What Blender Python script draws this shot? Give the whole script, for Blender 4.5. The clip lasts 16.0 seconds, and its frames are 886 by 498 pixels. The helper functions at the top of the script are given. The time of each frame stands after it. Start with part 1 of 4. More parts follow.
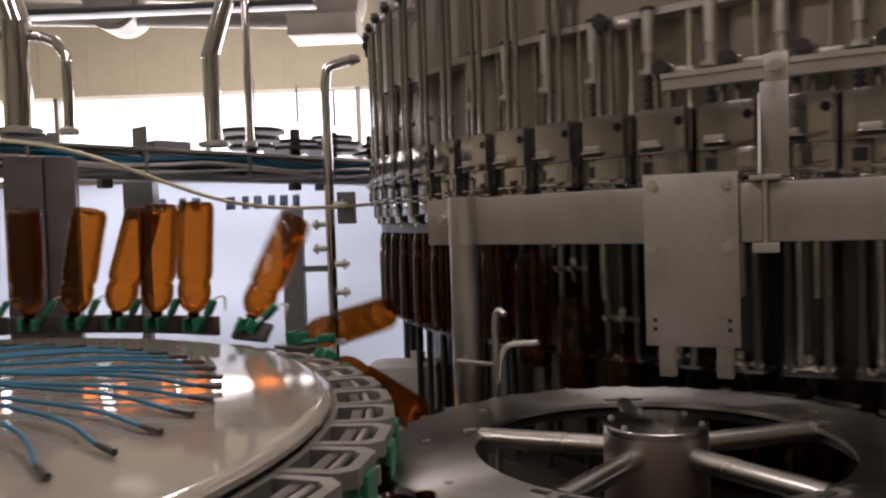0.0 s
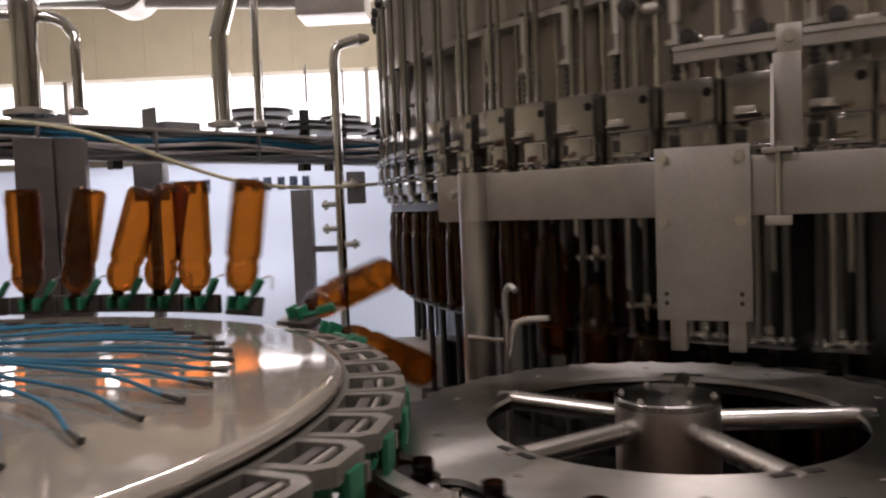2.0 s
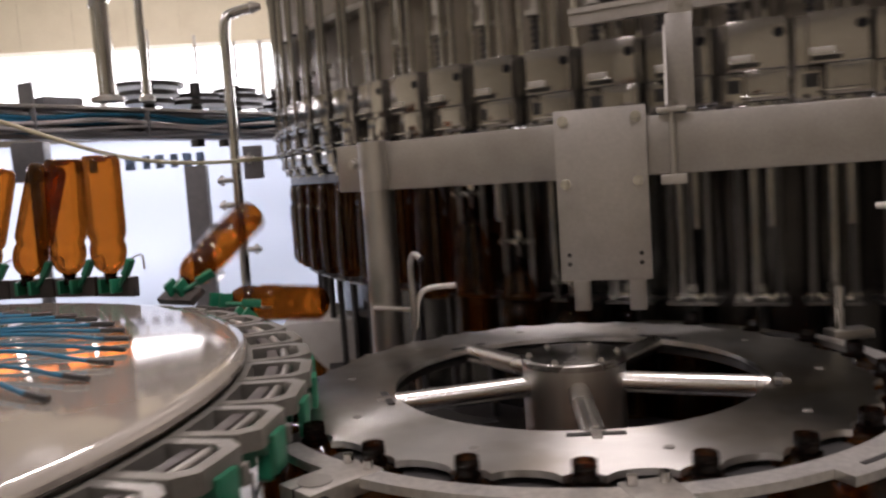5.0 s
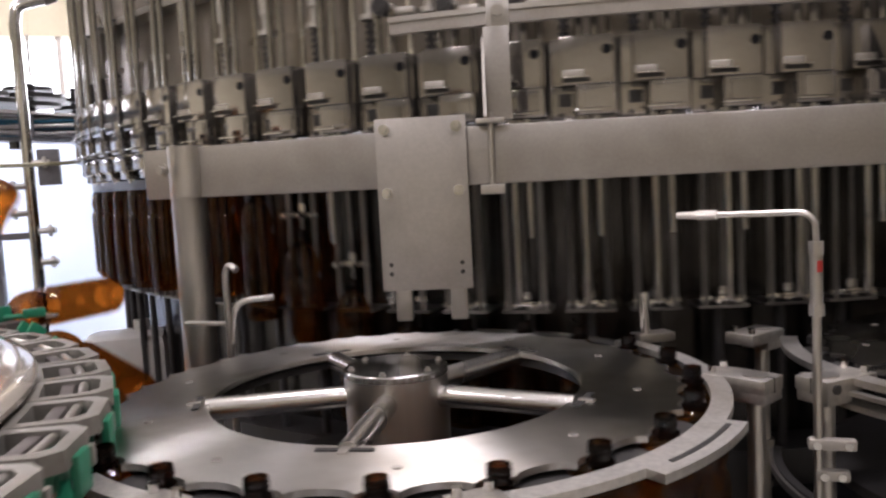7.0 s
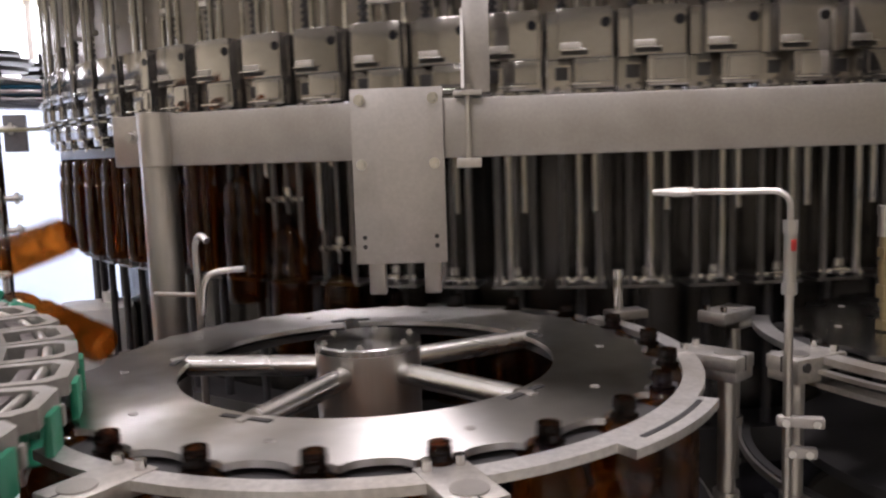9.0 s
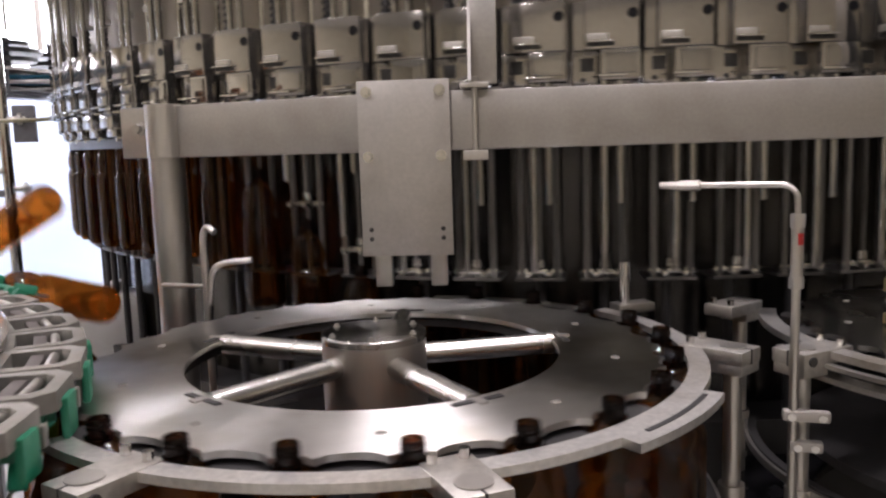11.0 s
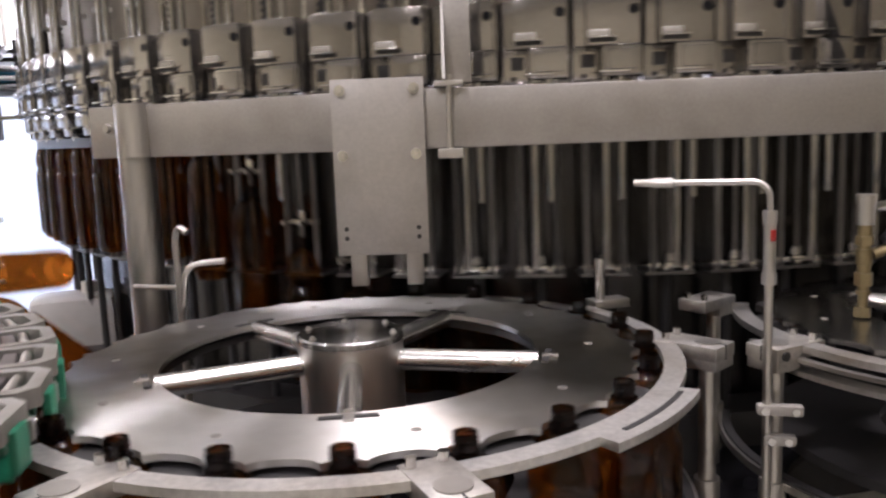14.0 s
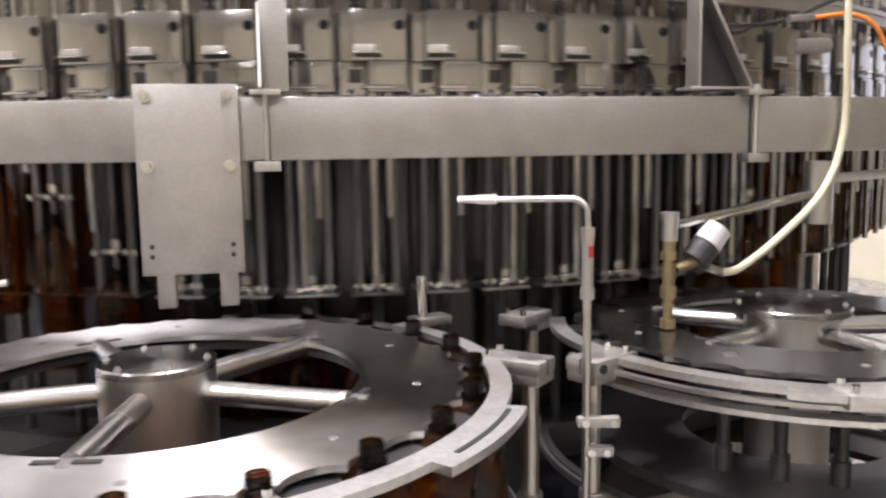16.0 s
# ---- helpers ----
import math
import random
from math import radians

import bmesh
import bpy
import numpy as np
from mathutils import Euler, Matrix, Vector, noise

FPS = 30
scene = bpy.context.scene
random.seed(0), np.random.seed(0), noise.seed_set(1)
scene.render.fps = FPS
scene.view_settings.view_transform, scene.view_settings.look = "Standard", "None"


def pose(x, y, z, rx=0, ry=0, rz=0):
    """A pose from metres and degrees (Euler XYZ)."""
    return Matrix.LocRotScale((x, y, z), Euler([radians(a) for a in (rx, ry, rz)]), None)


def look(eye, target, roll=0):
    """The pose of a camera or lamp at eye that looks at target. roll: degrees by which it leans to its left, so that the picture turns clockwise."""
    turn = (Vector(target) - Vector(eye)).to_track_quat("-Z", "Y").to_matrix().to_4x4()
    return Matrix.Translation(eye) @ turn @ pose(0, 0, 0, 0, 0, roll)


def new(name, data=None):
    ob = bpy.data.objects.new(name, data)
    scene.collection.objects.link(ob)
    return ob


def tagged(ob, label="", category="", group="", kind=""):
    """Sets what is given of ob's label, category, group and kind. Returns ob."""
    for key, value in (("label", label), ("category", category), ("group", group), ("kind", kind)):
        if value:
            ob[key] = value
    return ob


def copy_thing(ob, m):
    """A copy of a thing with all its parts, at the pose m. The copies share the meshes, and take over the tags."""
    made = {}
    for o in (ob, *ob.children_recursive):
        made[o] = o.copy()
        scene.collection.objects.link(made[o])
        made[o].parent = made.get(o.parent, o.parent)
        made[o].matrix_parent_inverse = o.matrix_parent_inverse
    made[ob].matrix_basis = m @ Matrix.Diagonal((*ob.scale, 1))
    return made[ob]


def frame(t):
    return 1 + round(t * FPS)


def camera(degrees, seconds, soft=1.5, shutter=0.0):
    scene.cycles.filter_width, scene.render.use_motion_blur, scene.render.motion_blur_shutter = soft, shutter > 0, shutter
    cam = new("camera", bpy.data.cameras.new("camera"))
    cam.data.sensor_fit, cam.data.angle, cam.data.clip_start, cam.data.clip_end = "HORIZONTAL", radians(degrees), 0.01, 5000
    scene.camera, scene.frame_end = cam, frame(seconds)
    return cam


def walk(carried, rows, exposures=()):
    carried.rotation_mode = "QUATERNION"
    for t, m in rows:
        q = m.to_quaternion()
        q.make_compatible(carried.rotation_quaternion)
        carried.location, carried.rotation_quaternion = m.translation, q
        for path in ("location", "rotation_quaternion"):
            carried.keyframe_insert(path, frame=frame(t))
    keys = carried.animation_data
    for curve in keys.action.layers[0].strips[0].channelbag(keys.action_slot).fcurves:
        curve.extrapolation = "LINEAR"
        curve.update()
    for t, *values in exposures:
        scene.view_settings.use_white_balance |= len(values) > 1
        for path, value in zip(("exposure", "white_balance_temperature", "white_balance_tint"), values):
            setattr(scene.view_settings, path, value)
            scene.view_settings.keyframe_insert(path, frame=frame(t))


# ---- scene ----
cam = camera(56.7, 16.0, soft=2.3, shutter=0.5)
PATH = [
    (0, (-0.006, -0.054, 1.612), (-0.073, 1.944, 1.547), -1.90),
    (0.5, (-0.009, -0.052, 1.603), (-0.080, 1.945, 1.538), -1.74),
    (1, (-0.005, -0.054, 1.605), (-0.096, 1.943, 1.522), -2.02),
    (1.5, (-0.005, -0.051, 1.597), (-0.101, 1.944, 1.509), -2.05),
    (2, (-0.008, -0.051, 1.595), (-0.100, 1.944, 1.489), -2.24),
    (2.5, (-0.000, -0.044, 1.599), (-0.084, 1.950, 1.479), -2.60),
    (3, (-0.003, -0.042, 1.597), (-0.065, 1.953, 1.462), -2.62),
    (3.2, (-0.004, -0.043, 1.591), (-0.064, 1.952, 1.456), -2.52),
    (5.3, (-0.008, -0.016, 1.580), (0.223, 1.960, 1.379), -4.28),
    (5.5, (-0.006, -0.009, 1.580), (0.294, 1.957, 1.365), -4.51),
    (6, (-0.003, -0.004, 1.578), (0.392, 1.943, 1.353), -4.35),
    (6.5, (-0.003, 0.002, 1.573), (0.487, 1.933, 1.388), -3.38),
    (7, (-0.002, 0.013, 1.573), (0.563, 1.923, 1.394), -3.00),
    (7.5, (0.003, 0.027, 1.576), (0.629, 1.916, 1.373), -3.09),
    (8, (0.005, 0.030, 1.575), (0.625, 1.916, 1.336), -2.61),
    (8.5, (0.004, 0.028, 1.572), (0.620, 1.916, 1.329), -2.27),
    (9, (0.003, 0.029, 1.563), (0.623, 1.916, 1.327), -1.86),
    (9.5, (0.005, 0.029, 1.573), (0.620, 1.916, 1.320), -1.82),
    (10, (0.006, 0.028, 1.568), (0.619, 1.915, 1.315), -1.70),
    (12.5, (0.007, 0.027, 1.572), (0.588, 1.919, 1.289), -2.08),
    (13, (0.009, 0.027, 1.573), (0.598, 1.917, 1.284), -2.08),
    (13.5, (0.009, 0.027, 1.573), (0.607, 1.913, 1.284), -2.00),
    (14, (0.005, 0.033, 1.580), (0.663, 1.901, 1.301), -2.16),
    (14.5, (0.003, 0.056, 1.575), (0.771, 1.882, 1.300), -2.03),
    (15, (0.005, 0.075, 1.577), (0.886, 1.849, 1.301), -1.83),
    (15.5, (0.008, 0.090, 1.577), (0.995, 1.809, 1.311), -1.08),
    (16, (0.011, 0.093, 1.574), (1.081, 1.765, 1.324), -0.78),
]
walk(cam, [(t, look(eye, target, roll)) for t, eye, target, roll in PATH],
     exposures=[(0, -1.20, 7000, 24), (3, -1.20, 7000, 24), (5.5, -0.62, 6650, 23), (7, -0.15, 6400, 22), (9, -0.03, 6350, 22), (13.5, -0.03, 6300, 21), (14.5, 0.38, 6250, 22), (15, 0.58, 6200, 21), (15.5, 0.70, 6150, 20), (16, 0.78, 6150, 20)])

# ---- plan ----
STAR = Vector((0.335, 1.51))          # infeed star wheel
OUT = Vector((1.61, 1.175))            # discharge star wheel
FILL = Vector((1.93, 3.87))           # filling carousel
RINSE = Vector((-1.445, 1.385))         # rinser
PLATE = 1.18                          # top of the star plates
R_STAR, R_OUT, R_FILL, R_RINSE = 0.545, 0.469, 2.303, 1.240
N_STAR, N_OUT, N_FILL, N_RINSE = 22, 19, 92, 50
RATE = 3.872                           # bottles a second
STAR_TURN = RATE * 360 / N_STAR       # degrees a second, anticlockwise from above
OUT_TURN = RATE * 360 / N_OUT
FILL_TURN = -RATE * 360 / N_FILL
RINSE_TURN = -RATE * 360 / N_RINSE
LIFT = 0.425                          # how far the filler lifts a bottle
SPAN = 16.0

# ---- light ----
world = bpy.data.worlds.new("world")
scene.world = world
world.use_nodes = True
wn = world.node_tree
sky = wn.nodes.new("ShaderNodeTexSky")
sky.sky_type, sky.sun_disc = "NISHITA", False
sky.sun_elevation, sky.sun_rotation = radians(35), radians(-30)
wn.links.new(sky.outputs[0], wn.nodes["Background"].inputs[0])
wn.nodes["Background"].inputs[1].default_value = 0.15


def area(name, place, target, w, h, watts, color):
    data = bpy.data.lights.new(name, "AREA")
    data.shape, data.size, data.size_y, data.energy, data.color = "RECTANGLE", w, h, watts, color
    ob = new(name, data)
    ob.matrix_world = look(place, target)
    return ob


area("window_daylight", (-2.4, 8.9, 2.0), (-2.4, 0, 1.6), 9.0, 2.2, 700, (0.93, 0.97, 1.0))
LAMPS = [(x, y) for y in (-1.6, 1.5, 6.6) for x in (-2.6, 0.85)] + [(3.8, 6.6)]
for lx, ly in LAMPS:
    area("ceiling_tube_light", (lx, ly, 4.28), (lx, ly, 0), 1.5, 0.22, 60 if ly < 0 else (75 if lx < 0 else 150) if ly < 5 else 170, (1.0, 0.965, 0.93))

# ---- materials ----


def material(name):
    m = bpy.data.materials.new(name)
    m.use_nodes = True
    return m, m.node_tree.nodes, m.node_tree.links, m.node_tree.nodes["Principled BSDF"]


def surface(name, color, rough=0.5, metal=0.0, grain=40.0, vary=0.25, bump=0.15, stretch=(1, 1, 1), stain=0.2, spread=0.15, turned_face=0.0):
    """A surface with grain and stains at two scales, and gloss that varies with them."""
    m, n, l, p = material(name)
    tex, mp = n.new("ShaderNodeTexCoord"), n.new("ShaderNodeMapping")
    mp.inputs["Scale"].default_value = stretch
    l.new(tex.outputs["Object"], mp.inputs[0])
    fine, coarse = n.new("ShaderNodeTexNoise"), n.new("ShaderNodeTexNoise")
    fine.inputs["Scale"].default_value, fine.inputs["Detail"].default_value = grain, 4
    coarse.inputs["Scale"].default_value, coarse.inputs["Detail"].default_value = 4.0, 3
    l.new(mp.outputs[0], fine.inputs[0])
    l.new(tex.outputs["Object"], coarse.inputs[0])
    info = n.new("ShaderNodeObjectInfo")
    ramp = n.new("ShaderNodeMix")
    ramp.data_type = "RGBA"
    ramp.inputs[6].default_value = (*[c * (1 - vary) for c in color], 1)
    ramp.inputs[7].default_value = (*[min(1, c * (1 + vary)) for c in color], 1)
    l.new(fine.outputs[0], ramp.inputs[0])
    dirt = n.new("ShaderNodeMix")
    dirt.data_type, dirt.blend_type = "RGBA", "MULTIPLY"
    dirt.inputs[7].default_value = (1 - stain, 1 - stain * 1.1, 1 - stain * 1.25, 1)
    step = n.new("ShaderNodeMapRange")
    step.inputs[1].default_value, step.inputs[2].default_value = 0.45, 0.7
    l.new(coarse.outputs[0], step.inputs[0])
    l.new(step.outputs[0], dirt.inputs[0])
    l.new(ramp.outputs[2], dirt.inputs[6])
    own = n.new("ShaderNodeMix")
    own.data_type, own.blend_type, own.inputs[0].default_value = "RGBA", "MULTIPLY", 1.0
    rnd = n.new("ShaderNodeMapRange")
    rnd.inputs[3].default_value, rnd.inputs[4].default_value = 1 - spread, 1.0
    l.new(info.outputs["Random"], rnd.inputs[0])
    l.new(dirt.outputs[2], own.inputs[6])
    l.new(rnd.outputs[0], own.inputs[7])
    l.new(own.outputs[2], p.inputs["Base Color"])
    rr = n.new("ShaderNodeMapRange")
    rr.inputs[3].default_value, rr.inputs[4].default_value = max(0.02, rough - 0.1), min(1, rough + 0.12)
    l.new(coarse.outputs[0], rr.inputs[0])
    l.new(rr.outputs[0], p.inputs["Roughness"])
    p.inputs["Metallic"].default_value = metal
    if turned_face:
        tan = n.new("ShaderNodeTangent")
        tan.direction_type, tan.axis = "RADIAL", "Z"
        l.new(tan.outputs[0], p.inputs["Tangent"])
        p.inputs["Anisotropic"].default_value = turned_face
        p.inputs["Anisotropic Rotation"].default_value = 0.25
    if bump:
        b = n.new("ShaderNodeBump")
        b.inputs["Strength"].default_value, b.inputs["Distance"].default_value = bump, 0.002
        l.new(fine.outputs[0], b.inputs["Height"])
        l.new(b.outputs[0], p.inputs["Normal"])
    return m


def see_through(name, color, cloud=0.2, rough=0.05):
    """A thin, tinted, clear plastic wall: what passes takes its colour, the rest is gloss."""
    m, n, l, p = material(name)
    out = n["Material Output"]
    n.remove(p)
    clear, shine, mix, fres = n.new("ShaderNodeBsdfTransparent"), n.new("ShaderNodeBsdfGlossy"), n.new("ShaderNodeMixShader"), n.new("ShaderNodeFresnel")
    noise_tex, tint = n.new("ShaderNodeTexNoise"), n.new("ShaderNodeMix")
    noise_tex.inputs["Scale"].default_value = 14
    tint.data_type = "RGBA"
    tint.inputs[6].default_value = (*[c * 0.88 for c in color], 1)
    tint.inputs[7].default_value = (*[min(1, c * 1.12) for c in color], 1)
    l.new(noise_tex.outputs[0], tint.inputs[0])
    l.new(tint.outputs[2], clear.inputs[0])
    bump = n.new("ShaderNodeBump")
    bump.inputs["Strength"].default_value, bump.inputs["Distance"].default_value = 0.10, 0.006
    l.new(noise_tex.outputs[0], bump.inputs["Height"])
    l.new(bump.outputs[0], shine.inputs["Normal"])
    shine.inputs["Roughness"].default_value = rough
    fres.inputs[0].default_value = 1.62
    part_gloss = n.new("ShaderNodeMath")
    part_gloss.operation = "MULTIPLY"
    part_gloss.inputs[1].default_value = 0.6
    l.new(fres.outputs[0], part_gloss.inputs[0])
    l.new(part_gloss.outputs[0], mix.inputs[0])
    l.new(clear.outputs[0], mix.inputs[1])
    l.new(shine.outputs[0], mix.inputs[2])
    haze, thick = n.new("ShaderNodeBsdfDiffuse"), n.new("ShaderNodeMixShader")
    haze.inputs[0].default_value = (*[c * 0.03 for c in color], 1)
    thick.inputs[0].default_value = cloud
    l.new(mix.outputs[0], thick.inputs[1])
    l.new(haze.outputs[0], thick.inputs[2])
    l.new(thick.outputs[0], out.inputs[0])
    return m


STEEL = surface("brushed_steel", (0.56, 0.54, 0.51), 0.36, 1.0, 60, 0.12, 0.05, (1, 1, 0.05), 0.18)
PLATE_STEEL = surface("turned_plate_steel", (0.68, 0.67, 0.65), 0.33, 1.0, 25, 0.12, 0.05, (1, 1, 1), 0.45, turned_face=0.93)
# darker copy of the plate steel: dark reflections are put into its colour
DARKENED_PLATE = surface("darkened_turned_steel", (0.38, 0.375, 0.37), 0.24, 1.0, 25, 0.2, 0.05, (1, 1, 1), 0.35, turned_face=0.7)
RAIL = surface("worn_rail_steel", (0.70, 0.685, 0.66), 0.41, 1.0, 90, 0.28, 0.10, (1, 1, 1), 0.45)
SHEET = surface("blasted_sheet_steel", (0.46, 0.44, 0.415), 0.40, 0.9, 120, 0.12, 0.06, (1, 1, 1), 0.26)
BLOCK = surface("machined_block_steel", (0.43, 0.41, 0.39), 0.11, 0.93, 80, 0.12, 0.006, (1, 1, 1), 0.22, 0.3)
BOWL = surface("matt_bowl_steel", (0.38, 0.345, 0.305), 0.30, 0.85, 40, 0.1, 0.05, (1, 1, 1), 0.15)
CHROME = surface("polished_tube_steel", (0.72, 0.71, 0.69), 0.07, 1.0, 50, 0.08, 0.02, (1, 1, 0.1), 0.15)
# near-black steel: recessed parts have their shade put into this colour
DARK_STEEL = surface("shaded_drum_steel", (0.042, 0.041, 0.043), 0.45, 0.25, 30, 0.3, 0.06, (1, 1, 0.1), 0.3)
GUIDE_ROD = surface("worn_guide_rod_steel", (0.40, 0.393, 0.385), 0.06, 1.0, 50, 0.1, 0.02, (1, 1, 0.1), 0.2)
# the dimness behind the lift rods is put into the drum's base colour
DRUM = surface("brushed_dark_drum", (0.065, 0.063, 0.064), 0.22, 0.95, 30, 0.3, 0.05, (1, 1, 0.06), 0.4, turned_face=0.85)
SATIN = surface("satin_tube_steel", (0.70, 0.69, 0.67), 0.24, 1.0, 70, 0.12, 0.04, (1, 1, 1), 0.2)
COLUMN_PAINT = surface("worn_column_paint", (0.065, 0.055, 0.053), 0.45, 0.0, 40, 0.2, 0.05, (1, 1, 0.2), 0.3)
FRAME_STEEL = surface("dull_gripper_frame", (0.25, 0.24, 0.22), 0.46, 0.6, 90, 0.2, 0.08, (1, 1, 1), 0.4)
ROD = surface("dull_rod_steel", (0.24, 0.235, 0.23), 0.36, 0.9, 50, 0.15, 0.04, (1, 1, 0.1), 0.25, 0.5)
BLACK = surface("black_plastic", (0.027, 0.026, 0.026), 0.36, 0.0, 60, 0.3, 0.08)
DECK = surface("wet_black_deck", (0.011, 0.011, 0.013), 0.24, 0.0, 40, 0.3, 0.05)
DECK.node_tree.nodes["Principled BSDF"].inputs["Specular IOR Level"].default_value = 0.2
DUCT = surface("dull_duct_steel", (0.40, 0.38, 0.355), 0.5, 0.65, 40, 0.1, 0.05)
GREEN = surface("green_gripper_plastic", (0.004, 0.15, 0.08), 0.42, 0.0, 60, 0.2, 0.05)
DISC = surface("glossy_cream_cover", (0.46, 0.42, 0.37), 0.01, 0.5, 20, 0.05, 0.0, (1, 1, 1), 0.10)
BLUE = surface("blue_hose", (0.0, 0.125, 0.23), 0.6, 0.0, 60, 0.2, 0.05)
AMBER = see_through("amber_plastic", (0.67, 0.34, 0.105), 0.10, 0.05)
NECK_AMBER = see_through("thick_amber_neck", (0.10, 0.03, 0.012), 0.4)
CREAM = surface("cream_hose", (0.55, 0.52, 0.36), 0.5, 0.0, 60, 0.12, 0.1)
BRASS = surface("tarnished_brass", (0.33, 0.265, 0.15), 0.38, 0.9, 90, 0.2, 0.1)
WHITE = surface("white_plastic", (0.74, 0.74, 0.72), 0.4, 0.0, 40, 0.05, 0.05)
WALL = surface("cream_wall_panel", (0.62, 0.56, 0.42), 0.6, 0.0, 30, 0.05, 0.08, (1, 1, 1), 0.08)
FLOOR = surface("pale_floor_tile", (0.46, 0.45, 0.42), 0.28, 0.0, 30, 0.12, 0.06, (1, 1, 1), 0.2)
# cream tone of brightly lit floor, for the block under the discharge star
LIT_FLOOR_CREAM = surface("cream_lit_floor_tone", (0.68, 0.64, 0.54), 0.4, 0.0, 40, 0.06, 0.05, (1, 1, 1), 0.25)
# grey of caps and cables; on the frame rail it carries painted haze
GREY_PAINT = surface("worn_grey_and_rail_haze", (0.44, 0.425, 0.43), 0.4, 0.0, 50, 0.12, 0.06, (1, 1, 1), 0.3)
CEIL = surface("grey_ceiling", (0.5, 0.48, 0.44), 0.7, 0.0, 20, 0.06, 0.1)
RED = surface("red_label", (0.42, 0.035, 0.03), 0.4)
BLUE_CAP = surface("blue_cap", (0.01, 0.08, 0.42), 0.4)
ORANGE = surface("orange_cable", (0.75, 0.22, 0.03), 0.45)
GREY_BOX = surface("grey_box_plastic", (0.16, 0.16, 0.17), 0.5)
def glow(name, color, strength):
    m, n, l, p = material(name)
    e = n.new("ShaderNodeEmission")
    e.inputs[0].default_value, e.inputs[1].default_value = (*color, 1), strength
    l.new(e.outputs[0], n["Material Output"].inputs[0])
    n.remove(p)
    return m


DAYLIGHT = glow("hazy_daylight", (0.93, 0.97, 1.0), 7.0)
SIDE_DAYLIGHT = glow("weak_side_daylight", (0.95, 0.98, 1.0), 0.8)
JOINT = surface("panel_joint", (0.54, 0.485, 0.36), 0.7)


def frosted(name, color):
    m, n, l, p = material(name)
    out = n["Material Output"]
    tr, mix = n.new("ShaderNodeBsdfTranslucent"), n.new("ShaderNodeMixShader")
    nz, cl = n.new("ShaderNodeTexNoise"), n.new("ShaderNodeMix")
    nz.inputs["Scale"].default_value = 1.1
    cl.data_type = "RGBA"
    cl.inputs[6].default_value = (*[c * 0.5 for c in color], 1)
    cl.inputs[7].default_value = (*color, 1)
    st = n.new("ShaderNodeMapRange")
    st.inputs[1].default_value, st.inputs[2].default_value = 0.38, 0.58
    l.new(nz.outputs[0], st.inputs[0])
    l.new(st.outputs[0], cl.inputs[0])
    l.new(cl.outputs[2], tr.inputs[0])
    p.inputs["Base Color"].default_value = (*color, 1)
    p.inputs["Roughness"].default_value = 0.2
    mix.inputs[0].default_value = 0.85
    l.new(p.outputs[0], mix.inputs[1])
    l.new(tr.outputs[0], mix.inputs[2])
    l.new(mix.outputs[0], out.inputs[0])
    return m


PANEL = frosted("hazy_guard_sheet", (0.57, 0.61, 0.67))
INK = frosted("faded_lettering", (0.30, 0.34, 0.40))

# ---- mesh helpers ----


def part(name, bm, mat, parent=None, label="", smooth=True):
    """Links a bmesh as one mesh object, under a thing or a part."""
    me = bpy.data.meshes.new(name)
    bmesh.ops.recalc_face_normals(bm, faces=bm.faces)
    bm.to_mesh(me)
    bm.free()
    me.materials.append(mat)
    if smooth:
        me.polygons.foreach_set("use_smooth", [True] * len(me.polygons))
        me.set_sharp_from_angle(angle=radians(38))
    ob = new(name, me)
    ob.parent = parent
    if label:
        ob["label"] = label
    return ob


def again(ob, m, parent=None):
    """Another object on the same mesh."""
    o = ob.copy()
    scene.collection.objects.link(o)
    o.parent = parent if parent is not None else ob.parent
    o.matrix_basis = m
    return o


def thing(name, m, label, category, group="", kind=""):
    ob = new(name)
    ob.empty_display_size = 0.05
    ob.matrix_basis = m
    return tagged(ob, label, category, group, kind)


def box(bm, c, s, m=None, bevel=0.0):
    made = bmesh.ops.create_cube(bm, size=1.0, matrix=Matrix.Translation(c) @ Matrix.Diagonal((*s, 1)))["verts"]
    if bevel:
        edges = {e for v in made for e in v.link_edges}
        made = list({v for f in bmesh.ops.bevel(bm, geom=list(edges), offset=bevel, segments=2, affect="EDGES", profile=0.6)["faces"] for v in f.verts} | {v for v in made if v.is_valid})
    if m is not None:
        bmesh.ops.transform(bm, matrix=m, verts=made)
    return bm


def rod(bm, a, b, r, seg=16, r2=None):
    a, b = Vector(a), Vector(b)
    d = b - a
    m = Matrix.Translation((a + b) / 2) @ d.to_track_quat("Z", "Y").to_matrix().to_4x4()
    bmesh.ops.create_cone(bm, cap_ends=True, segments=seg, radius1=r, radius2=r if r2 is None else r2, depth=d.length, matrix=m)
    return bm


def lathe(bm, profile, seg=24, m=None):
    """Turns (radius, height) pairs about z."""
    rings, made = [], []
    for r, z in profile:
        ring = [bm.verts.new((r * math.cos(2 * math.pi * k / seg), r * math.sin(2 * math.pi * k / seg), z)) for k in range(seg)]
        rings.append(ring)
        made += ring
    for p, q in zip(rings, rings[1:]):
        for k in range(seg):
            bm.faces.new((p[k], p[(k + 1) % seg], q[(k + 1) % seg], q[k]))
    if m is not None:
        bmesh.ops.transform(bm, matrix=m, verts=made)
    return bm


